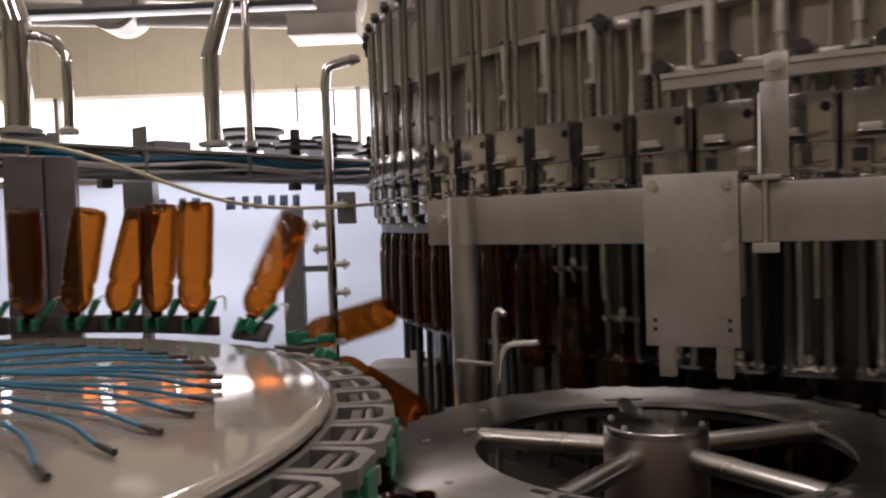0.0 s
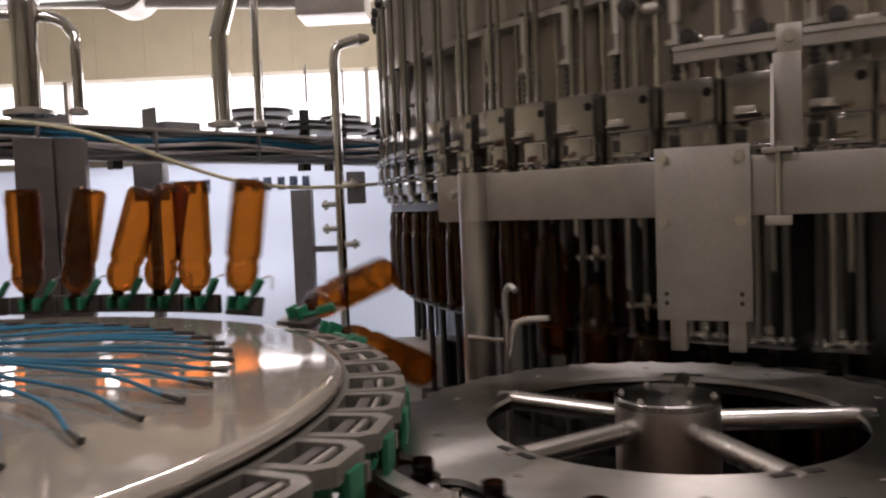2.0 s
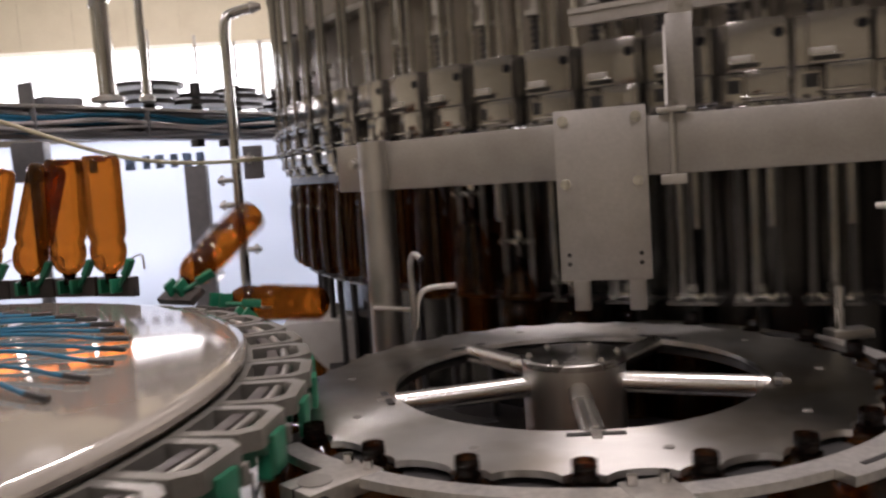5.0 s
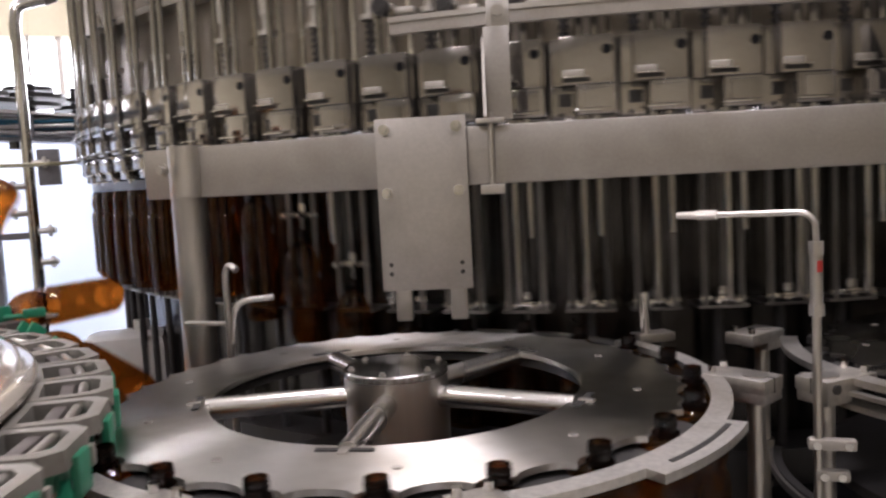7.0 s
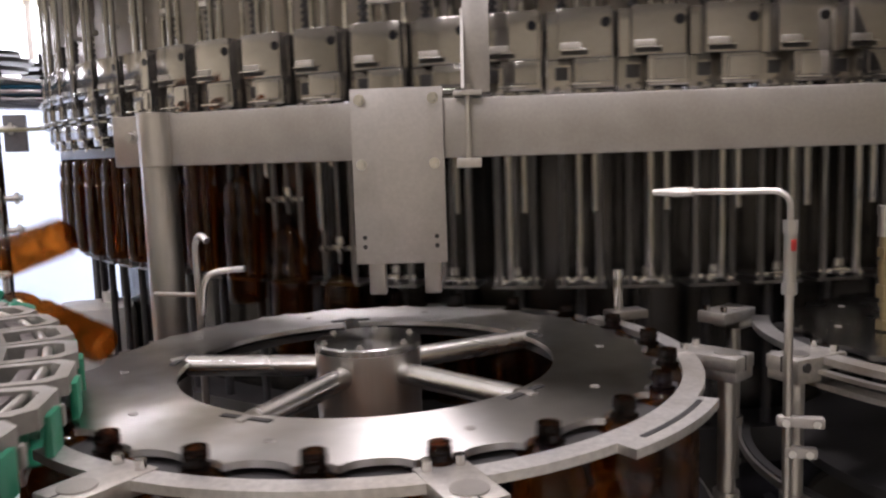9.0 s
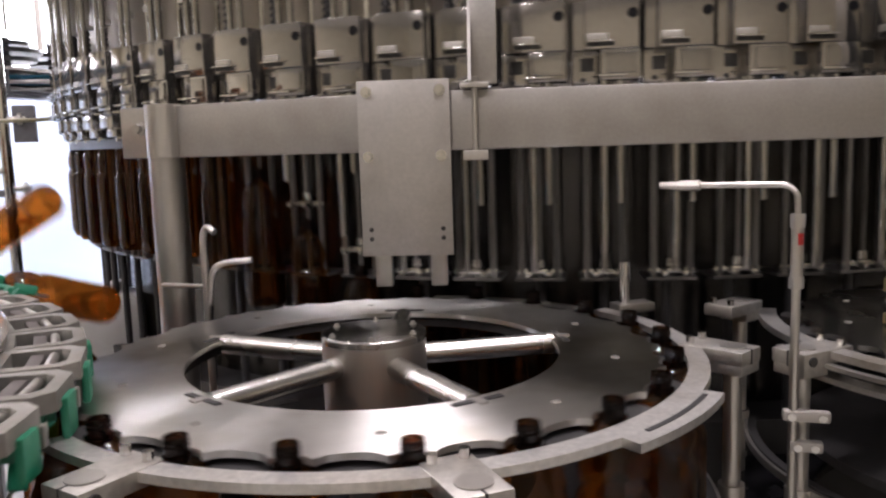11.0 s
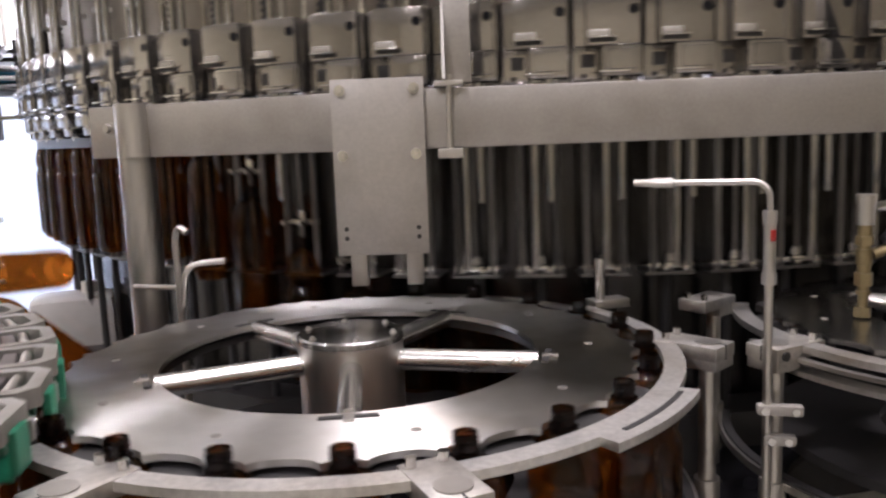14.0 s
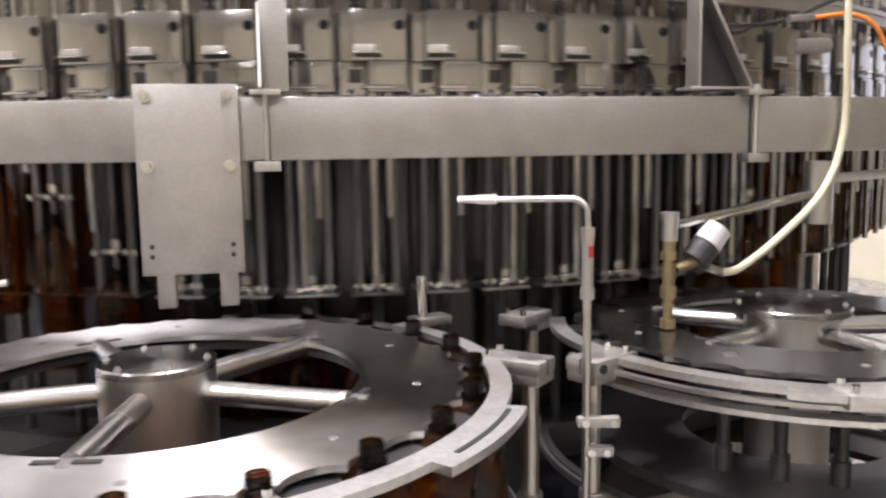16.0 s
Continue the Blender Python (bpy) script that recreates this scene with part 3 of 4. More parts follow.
def deck(center, z, r, label, inner=0.16):
    d = thing("lower_deck", pose(center.x, center.y, 0), label, "machine deck", "decks under the star wheels")
    part("deck_plate", ring_band(B(), inner, r, z - 0.02, z, seg=64), DECK, d, "black round deck plate")
    part("deck_rim", ring_band(B(), r + 0.001, r + 0.012, z - 0.018, z + 0.012, seg=64), STEEL, d)
    for k in range(3):
        a = radians(120 * k + 50)
        part("deck_leg", rod(B(), (0.5 * math.cos(a), 0.5 * math.sin(a), 0), (0.5 * math.cos(a), 0.5 * math.sin(a), z - 0.02), 0.022, 14), STEEL, d)
    return d


deck(STAR, 0.83, 0.60, "black round deck under the infeed star wheel")
out_deck = deck(OUT, 0.77, 0.58, "black ring deck under the discharge star wheel", 0.41)
# added block: its cream top stands in for brightly lit floor
floor_block = thing("cream_cabinet", pose(1.95, 1.10, 0, 0, 0, -18), "low cream block added under the discharge star as bright floor", "cabinet")
part("base_body", box(B(), (0, 0, 0.29), (1.5, 0.86, 0.58), bevel=0.012), LIT_FLOOR_CREAM, floor_block)
part("base_top", box(B(), (0, 0, 0.595), (1.54, 0.90, 0.03), bevel=0.006), LIT_FLOOR_CREAM, floor_block)
part("base_pipe", tube(B(), smooth_line([(-0.3, -0.2, 0.61), (0.1, -0.25, 0.66), (0.5, 0.0, 0.64), (0.62, 0.25, 0.61)], 6), 0.012, 10), BLACK, floor_block, "black hose lying on the base")
part("blue_fitting", rod(B(), (-0.34, -0.36, 0.77), (-0.34, -0.36, 0.805), 0.012, 12), BLUE_CAP, out_deck, "small blue fitting")
guide_1 = guide(STAR, R_STAR, -152, 16, "curved bright steel guide round the infeed star")
guide_2 = guide(OUT, R_OUT, 138, 300, "curved steel guide round the discharge star")
bm = ring_band(B(), 0.604, 0.636, PLATE - 0.014, PLATE - 0.001, -71, -47, 12)
part("rail_tab", bm, RAIL, guide_1)
part("tab_slot", ring_band(B(), 0.608, 0.616, PLATE - 0.0015, PLATE + 0.0005, -67, -49, 12), BLACK, guide_1)
part("rail_strip", ring_band(B(), R_OUT + 0.058, R_OUT + 0.072, PLATE - 0.03, PLATE - 0.022, 165, 290, 24), STEEL, guide_2)
part("lower_rail", ring_band(B(), R_OUT + 0.03, R_OUT + 0.064, PLATE - 0.058, PLATE - 0.048, 165, 290, 24), RAIL, guide_2)
part("rail_tab", ring_band(B(), R_OUT + 0.059, R_OUT + 0.086, PLATE - 0.014, PLATE - 0.001, 214, 236, 10), RAIL, guide_2)
part("back_rail", ring_band(B(), R_STAR + 0.02, R_STAR + 0.052, PLATE - 0.024, PLATE - 0.012, 17, 62, 20), BLACK, guide_1, "black curved rail behind the star")
part("back_trim", ring_band(B(), R_STAR + 0.053, R_STAR + 0.057, PLATE - 0.022, PLATE - 0.008, 17, 62, 20), CHROME, guide_1)


def clamp_post(p, yaw, label, length=0.125):
    """A clamp block on a round post, with two cap screws at its rail end."""
    c = thing("clamp_post", pose(p[0], p[1], 0, 0, 0, yaw), label, "clamp", "rail clamps on posts")
    top = PLATE + 0.002
    part("clamp_block", box(B(), (0, 0, top - 0.014), (length, 0.072, 0.026), bevel=0.003), RAIL, c, "pale machined clamp block")
    part("split_jaw", box(B(), (-length / 2 + 0.032, -0.0005, top - 0.036), (0.06, 0.068, 0.02), bevel=0.002), RAIL, c)
    part("post_tube", rod(B(), (-length / 2 + 0.035, 0, 0.0), (-length / 2 + 0.035, 0, top - 0.012), 0.0165, 20), STEEL, c)
    part("post_end", rod(B(), (-length / 2 + 0.035, 0, top - 0.0005), (-length / 2 + 0.035, 0, top + 0.0015), 0.0235, 24), STEEL, c)
    part("collar", lathe(B(), [(0.017, 0.885), (0.024, 0.885), (0.024, 0.92), (0.017, 0.92)], 20, Matrix.Translation((-length / 2 + 0.035, 0, 0))), STEEL, c)
    part("split_line", box(B(), (-length / 2 + 0.012, 0, top - 0.014), (0.026, 0.003, 0.0275)), BLACK, c)
    for sy in (-0.022, 0.022):
        part("cap_screw", rod(B(), (length / 2 - 0.016, sy, top - 0.001), (length / 2 - 0.016, sy, top + 0.012), 0.0075, 14), CHROME, c)
    part("side_screw", rod(B(), (-length / 2 + 0.02, -0.036, top - 0.016), (-length / 2 + 0.02, -0.04, top - 0.016), 0.009, 14), BLACK, c)
    return c


def clamp_at(center, deg, label, r=0.665):
    p = turned(center, r, deg, 0)
    return clamp_post(p, deg + 180, label)


clamp_post((0.30, 0.90), 95, "pale clamp block with screws by the infeed star")
clamp_post((-0.105, 1.075), 40, "pale clamp block with screws beside the rinser")
clamp_post((0.935, 1.285), 116, "pale clamp block with screws between the star wheels")
clamp_post((1.075, 1.205), 8, "pale clamp block holding the rail's end")
clamp_post((1.205, 1.60), 200, "pale clamp block with screws near the filler")
clamp_post((1.285, 0.785), 150, "pale clamp block on a thick post by the discharge star", 0.15)
for q in range(6):
    a = 200 + q * 13
    f = thing("hanging_finger", pose(*turned(OUT, 0.43, a, 0), 0, 0, a), "short steel finger under the star, blackened for the shade there", "machine part", "hanging gripper fingers")
    # fingers are black: the shade under the star is put into their colour
    part("finger_rod", rod(B(), (0, 0, PLATE - 0.035), (0, 0, 1.02), 0.012, 10), BLACK, f)
    part("finger_tip", rod(B(), (0, 0, 1.03), (0, 0, 0.985), 0.017, 10), BLACK, f)
stud = thing("sensor_stud", pose(0.955, 1.66, 0), "short steel stud with a bracket beside the star", "sensor")
part("stud_pin", rod(B(), (0, 0, PLATE), (0, 0, PLATE + 0.105), 0.013, 14), CHROME, stud)
part("stud_base", box(B(), (0.02, 0, PLATE), (0.09, 0.05, 0.02), bevel=0.003), STEEL, stud)
part("stud_post", rod(B(), (0.03, 0, 0.0), (0.03, 0, PLATE - 0.008), 0.012, 12), DARK_STEEL, stud)

# ---- spray pipe ----
SP = Vector((1.0, 1.165))
pipe = thing("spray_pipe", pose(SP.x, SP.y, 0), "thin bent steel spray pipe with a red-banded fitting", "spray pipe")
tip = Vector((-0.14, 0.20, 1.474))
bend = Vector((0, 0, 1.477))
way = (tip - bend).normalized()
line = [(0, 0, 1.41), (0, 0, 1.435)] + [tuple(Vector((0, 0, 1.450)) + Vector((0, 0, 0.028 * math.sin(a))) + way * 0.028 * (1 - math.cos(a))) for a in (0.3, 0.6, 0.9, 1.2, 1.5)] + [tuple(tip - way * 0.06)]
part("upper_tube", tube(B(), line, 0.0055, 12), STEEL, pipe)
part("nozzle", rod(rod(B(), tip - way * 0.075, tip - way * 0.038, 0.0092, 8), tip - way * 0.042, tip, 0.0078, 12, 0.0058), STEEL, pipe, "knurled spray nozzle")
bm = B()
rod(bm, (0, 0, 1.30), (0, 0, 1.32), 0.013, 6)
rod(bm, (0, 0, 1.32), (0, 0, 1.405), 0.0105, 16)
rod(bm, (0, 0, 1.405), (0, 0, 1.428), 0.0125, 6)
part("fitting", bm, STEEL, pipe, "screwed steel fitting")
part("red_label", box(B(), (-0.002, -0.0108, 1.386), (0.010, 0.003, 0.020), bevel=0.001), RED, pipe, "small red label")
part("lower_tube", rod(B(), (0, 0, 0.0), (0, 0, 1.30), 0.0075, 14), STEEL, pipe)
part("foot", rod(B(), (0, 0, 0.0), (0, 0, 0.012), 0.05, 24), STEEL, pipe)
for z, reach in ((1.075, 0.078), (1.02, 0.056)):
    turn = pose(0, 0, 0, 0, 0, -34)
    part("pipe_clip", box(B(), (0.022, 0.0, z), (reach, 0.022, 0.020), turn, 0.006), DUCT, pipe, "pale pipe clip with two screws")
    for e in (-1, 1):
        part("clip_screw", rod(B(), turn @ Vector((0.022 + e * (reach / 2 - 0.014), -0.011, z)), turn @ Vector((0.022 + e * (reach / 2 - 0.014), -0.016, z)), 0.007, 10), CHROME, pipe)

# small hooked tubes by the post
hook = thing("hooked_tube", pose(0.03, 2.03, 0), "two thin hooked steel tubes beside the post", "tube")
part("tall_tube", tube(B(), [(0.02, 0, 0.0), (0.02, 0, 0.7)] + smooth_line([(0.02, 0, 1.29), (0.02, 0, 1.36), (0.03, -0.012, 1.385), (0.045, -0.03, 1.375)], 5), 0.0085, 10), STEEL, hook)
part("short_tube", tube(B(), smooth_line([(0.025, -0.01, 1.20), (0.035, -0.02, 1.275), (0.06, -0.03, 1.30), (0.125, -0.06, 1.308)], 6), 0.0075, 10), STEEL, hook)
part("stay", rod(B(), (-0.08, 0.13, 1.235), (0.02, 0, 1.245), 0.006, 10), STEEL, hook)

# ---- brass fill fitting over the discharge star ----
BF = Vector((1.33, 1.275, 0))
# it hangs from the slanting arm
valve = thing("brass_valve", pose(BF.x, BF.y, PLATE), "brass valve column with a grey-topped actuator on the arm", "valve")
for z0, z1, r, seg in ((0.004, 0.024, 0.017, 6), (0.024, 0.05, 0.010, 14), (0.05, 0.058, 0.014, 14), (0.058, 0.068, 0.011, 14), (0.068, 0.094, 0.018, 6), (0.094, 0.11, 0.013, 14), (0.11, 0.142, 0.0155, 14), (0.142, 0.15, 0.012, 14), (0.15, 0.168, 0.018, 6), (0.168, 0.19, 0.014, 14)):
    part("hex_nut" if seg == 6 else "brass_section", rod(B(), (0, 0, z0), (0, 0, z1), r, seg), BRASS, valve)
part("steel_cap", rod(rod(B(), (0, 0, 0.19), (0, 0, 0.232), 0.0175, 18), (0, 0, 0.232), (0, 0, 0.25), 0.0195, 18), STEEL, valve)
part("arm", rod(B(), (0.018, 0, 0.222), (0.50, 0.0, 0.268), 0.0115, 14), CHROME, valve, "slanting round arm")
part("arm_sleeve", rod(B(), (0.515, 0.0, 0.195), (0.515, 0.0, 0.345), 0.034, 24), STEEL, valve, "dull steel clamp sleeve")
part("side_port", rod(B(), (0.015, -0.005, 0.13), (0.06, -0.02, 0.145), 0.012, 12), BRASS, valve)
part("actuator", rod(B(), (0.055, -0.02, 0.145), (0.082, -0.028, 0.178), 0.031, 18), BLACK, valve)
part("actuator_cap", rod(B(), (0.082, -0.028, 0.178), (0.112, -0.036, 0.212), 0.032, 20, 0.027), GREY_PAINT, valve, "grey-white actuator cap")
part("hose_nipple", rod(B(), (0.085, -0.03, 0.13), (0.125, -0.04, 0.115), 0.009, 10), STEEL, valve)
hose = thing("cream_hose", pose(BF.x, BF.y, PLATE), "cream plastic hose looping up from the actuator", "hose")
part("hose_length", tube(B(), smooth_line([(0.12, -0.04, 0.116), (0.17, -0.05, 0.125), (0.29, -0.06, 0.185), (0.43, -0.07, 0.285), (0.49, -0.075, 0.42), (0.48, -0.08, 0.62), (0.47, -0.08, 0.9)], 8), 0.0085, 10), CREAM, hose)
part("back_arm", rod(B(), (0.54, 0.0, 0.30), (0.95, -0.15, 0.33), 0.0115, 12), STEEL, valve)
stand = thing("arm_stand", pose(BF.x + 0.95, BF.y - 0.15, 0), "round steel stand for the valve arm", "stand")
part("stand_tube", rod(B(), (0, 0, 0), (0, 0, 1.9), 0.02, 16), STEEL, stand)
orange = thing("orange_cable", pose(2.06, 1.25, 0.05), "orange and grey sensor cables by the beam", "cable")
part("orange_lead", tube(B(), smooth_line([(-0.12, 0.12, 1.83), (-0.02, 0.08, 1.84), (0.04, 0.05, 1.81), (0.09, 0.02, 1.72), (0.2, -0.06, 1.62)], 6), 0.006, 8), ORANGE, orange)
part("grey_lead", tube(B(), smooth_line([(-0.4, 0.22, 1.80), (-0.2, 0.16, 1.82), (0.0, 0.12, 1.89), (0.2, 0.0, 1.95)], 6), 0.006, 8), BLACK, orange)
part("plug", rod(B(), (-0.19, 0.14, 1.825), (-0.12, 0.12, 1.832), 0.009, 10), STEEL, orange)
part("sensor_body", rod(B(), (-0.20, 0.12, 1.755), (-0.10, 0.09, 1.76), 0.019, 14), STEEL, orange)

# ---- bottles ----
def bottle_parts(b):
    prof = [(0.0165, -0.004), (0.021, -0.008), (0.031, -0.015), (0.040, -0.026), (0.0465, -0.040), (0.0500, -0.056), (0.0515, -0.074), (0.0505, -0.088), (0.0475, -0.096), (0.0468, -0.101), (0.0478, -0.106), (0.0525, -0.114),
            (0.0548, -0.124), (0.0552, -0.14), (0.0552, -0.20), (0.0545, -0.204), (0.0552, -0.208), (0.0552, -0.285), (0.0545, -0.289), (0.0552, -0.293), (0.0555, -0.325), (0.0540, -0.341), (0.047, -0.352), (0.035, -0.350), (0.014, -0.334), (0.002, -0.332)]
    part("bottle_body", lathe(B(), prof, 28), AMBER, b)
    part("bottle_neck", lathe(B(), [(0.0140, 0.026), (0.0162, 0.026), (0.0162, 0.021), (0.0175, 0.019), (0.0162, 0.016), (0.0175, 0.013), (0.0162, 0.010), (0.0162, 0.002), (0.0205, 0.001), (0.0205, -0.003), (0.0165, -0.004)], 20), NECK_AMBER, b, "threaded dark neck with a carrying ring")


bottle = thing("bottle", pose(0, 0, 0), "empty amber plastic bottle held by its neck", "bottle", "bottles passing through the machine")
bottle_parts(bottle)
bottles = [bottle] + [copy_thing(bottle, pose(0, 0, 0)) for _ in range(107)]
FIRST = -70                            # place in the row of the last bottle at the start

R_STEP = 360 / N_RINSE
LAG = -4.7
PIVOT, ARM = 1.265, 0.085
TILT = [(-22.0, 180), (-19.0, 0), (-8.83, 0), (-8.45, 2), (-8.06, 14), (-7.83, 34), (-7.67, 44), (-7.45, 58), (-7.06, 75), (-6.83, 85), (-6.45, 100), (-6.28, 109), (-5.83, 126), (-5.0, 150), (-4.0, 168), (-3.2, 178), (-2.6, 180)]
SWAY = [(-13.0, 0), (-11.8, 15), (-10.8, 20), (-10.4, 19), (-9.8, 6), (-8.8, 1)]
REACH = 0.075                         # how far the arm swings out beyond its pivot at half turn


def eased(rows, s):
    if s <= rows[0][0]:
        return rows[0][1]
    for (a, u), (b, v) in zip(rows, rows[1:]):
        if s <= b:
            return u + (v - u) * (s - a) / (b - a)
    return rows[-1][1]


def lift_at(s):
    """Height of the filler's gripper for a place in the row."""
    s = (s - S_FILL) % N_FILL
    up = min(1, max(0, (s - 0.6) / 4.6))
    down = min(1, max(0, (s - (S_OUT - S_FILL - 4.6)) / 4.4))
    return LIFT * (up * up * (3 - 2 * up) - down * down * (3 - 2 * down))


RIDE = [(-230, 0.0), (-142, 0.0), (-136, -0.16), (-132.5, -0.28), (-128, -0.445), (-45, -0.445), (-25, 0.0)]


def ride_at(k, t):
    """How far the cam bar holds a valve's rods down."""
    a = FILL_IN - STEP * (k + PHASE - S_FILL) + FILL_TURN * t
    return eased(RIDE, (a + 230) % 360 - 230)


def bottle_pose(s, lean=(0, 0)):
    """Where a bottle is when it has come s places past the rinser's hand-over."""
    if s < 0:
        far = max(s, -22)
        a = RINSE_OUT - far * R_STEP + LAG * min(1, -s / 3)
        tilt = eased(TILT, s)
        m = pose(RINSE.x, RINSE.y, 0, 0, 0, a) @ pose(R_RINSE + REACH * math.sin(radians(tilt)), 0, PIVOT, 0, tilt - 180, 0) @ pose(0, 0, -ARM)
        slack = min(1, max(0, -s - 1.5)) * min(1, max(0, s + 22))
        m = m @ pose(0, 0, 0, lean[0] * slack - eased(SWAY, s), lean[1] * slack, 0)
        if s < -22:
            m = Matrix.Translation(Vector((0, -1, 0)) * (-22 - s) * 0.17) @ m
        return m
    turn = RINSE_OUT + (360 / N_STAR) * min(s, S_FILL)
    if s < S_FILL:
        p = turned(STAR, R_STAR, 180 + turn, PIVOT - ARM)
        return pose(*p, 0, 0, turn)
    a = FILL_IN - STEP * (s - S_FILL)
    p = turned(FILL, R_FILL, a, PIVOT - ARM + lift_at(s))
    return pose(*p, 0, 0, turn - STEP * (s - S_FILL))


conveyor = thing("neck_conveyor", pose(RINSE.x - R_RINSE, 0, 0), "straight steel neck conveyor feeding the rinser", "conveyor")
for x in (-0.027, 0.027):
    part("neck_rail", box(B(), (x, -2.3, PIVOT - ARM - 0.009), (0.018, 7.2, 0.008), bevel=0.001), STEEL, conveyor)
for y in (-5.2, -3.4, -1.6, 0.2):
    part("rail_stand", box(B(), (-0.12, y, 0.6), (0.04, 0.04, 1.2), bevel=0.003), STEEL, conveyor)
    part("rail_bracket", box(B(), (-0.078, y, PIVOT - ARM - 0.009), (0.084, 0.04, 0.012), bevel=0.002), STEEL, conveyor)

# ---- rinser ----
rinser = thing("bottle_rinser", pose(RINSE.x, RINSE.y, 0), "rotary bottle rinser with a glossy cream cover and green grippers", "rinsing machine")
part("cover_disc", lathe(B(), [(0.0, 1.286), (1.135, 1.283), (1.163, 1.281), (1.170, 1.275), (1.170, 1.266), (1.12, 1.262)], 128), DISC, rinser, "large round glossy cream cover")
part("rim_ring", lathe(B(), [(1.10, 1.258), (1.155, 1.258), (1.155, 1.20), (1.06, 1.20)], 128), STEEL, rinser)
part("drum", lathe(B(), [(1.05, 1.20), (1.05, 0.45), (0.9, 0.4), (0.9, 0.0)], 64), SHEET, rinser)
bm = B()
hexa = [(1.160, -0.072), (1.262, -0.072), (1.288, -0.048), (1.288, 0.048), (1.262, 0.072), (1.160, 0.072)]
hole = [(1.178, -0.050), (1.252, -0.050), (1.268, -0.034), (1.268, 0.034), (1.252, 0.050), (1.178, 0.050)]
lay = [[bm.verts.new((x, y, z)) for x, y in pts] for pts, z in ((hexa, 1.254), (hole, 1.254), (hexa, 1.226), (hole, 1.226))]
for j in range(6):
    k = (j + 1) % 6
    bm.faces.new((lay[0][j], lay[0][k], lay[1][k], lay[1][j]))
    bm.faces.new((lay[2][j], lay[3][j], lay[3][k], lay[2][k]))
    bm.faces.new((lay[0][j], lay[2][j], lay[2][k], lay[0][k]))
    bm.faces.new((lay[1][j], lay[1][k], lay[3][k], lay[3][j]))
station = part("gripper_station", bm, FRAME_STEEL, rinser, "pale hexagonal gripper frame")
part("pivot_bar", rod(B(), (1.24, -0.08, 1.242), (1.24, 0.08, 1.242), 0.008, 10), STEEL, station)
part("green_jaw", box(B(), (1.290, 0, 1.208), (0.012, 0.05, 0.058), bevel=0.004), GREEN, station, "green plastic jaw plate")
part("jaw_link", box(B(), (1.268, 0.05, 1.215), (0.05, 0.016, 0.03), bevel=0.003), FRAME_STEEL, station)
# near-black floor puts the shade of the frame's hole into colour
part("tray_floor", box(B(), (1.19, 0, 1.222), (0.09, 0.10, 0.006)), DARK_STEEL, station)
bm = B()
box(bm, (0.0, -0.023, -0.052), (0.052, 0.012, 0.042), bevel=0.003)
box(bm, (0.0, 0.023, -0.052), (0.052, 0.012, 0.042), bevel=0.003)
box(bm, (-0.022, 0.0, -0.04), (0.012, 0.055, 0.03), bevel=0.003)
head_proto = part("gripper_head", bm, GREEN, rinser, "green plastic gripper jaws")
part("head_arm", box(B(), (-0.024, 0, -0.047), (0.022, 0.152, 0.060), bevel=0.004), COLUMN_PAINT, head_proto, "dark carrier bar")
part("paddle", box(B(), (0.0, 0, -0.025), (0.024, 0.018, 0.055), pose(0, -0.058, -0.085, -32, 0, 0), 0.004), GREEN, head_proto, "green plastic paddle")
part("roller_lever", rod(B(), (-0.004, -0.026, -0.05), (-0.004, -0.062, -0.092), 0.007, 8), GREEN, head_proto)
part("clip_wire", tube(B(), smooth_line([(0.0, -0.07, -0.12), (-0.01, -0.085, -0.135), (-0.01, -0.12, -0.14), (-0.01, -0.125, -0.10)], 4), 0.003, 6), STEEL, head_proto)
stations, heads = [], []
for k in range(N_RINSE):
    m = pose(0, 0, 0, 0, 0, RINSE_OUT + LAG - R_STEP * (k + PHASE))
    st, hd = station, head_proto
    if k:
        st, hd = copy_thing(station, m), copy_thing(head_proto, pose(0, 0, 0))
    else:
        station.matrix_basis = m
    hd.parent = rinser
    stations.append(st)
    heads.append(hd)


def head_pose(k, t):
    """A gripper head in the rinser's space."""
    s = k + PHASE + RATE * t
    back = (s + 24) % N_RINSE - 24
    tilt = eased(TILT, back)
    return pose(0, 0, 0, 0, 0, RINSE_OUT + LAG - R_STEP * (k + PHASE)) @ pose(R_RINSE + REACH * math.sin(radians(tilt)), 0, PIVOT, 0, tilt - 180, 0)


# blue hoses on the cover, each in a small black socket
for k in range(N_RINSE):
    a = 64.3 - k * 360 / N_RINSE
    r1 = 0.90
    c, s_ = math.cos(radians(a)), math.sin(radians(a))
    c2, s2 = math.cos(radians(a + 34)), math.sin(radians(a + 34))
    h = 0.008 + 0.016 * ((k * 7) % 5) / 5
    bm = tube(B(), smooth_line([(0.25 * c2, 0.25 * s2, 1.36), (0.5 * math.cos(radians(a + 20)), 0.5 * math.sin(radians(a + 20)), 1.30 + h), (0.75 * math.cos(radians(a + 7)), 0.75 * math.sin(radians(a + 7)), 1.295 + h * 0.7), (r1 * c, r1 * s_, 1.294)], 6), 0.0042, 8)
    part("blue_hose", bm, BLUE, rinser, "thin blue air hose")
    d = radians(a - 25)
    part("hose_socket", rod(B(), (r1 * c, r1 * s_, 1.295), (r1 * c + 0.05 * math.cos(d), r1 * s_ + 0.05 * math.sin(d), 1.291), 0.0058, 10), BLACK, rinser)
part("hose_hub", lathe(B(), [(0.0, 1.42), (0.28, 1.42), (0.30, 1.40), (0.30, 1.28)], 40), SHEET, rinser)

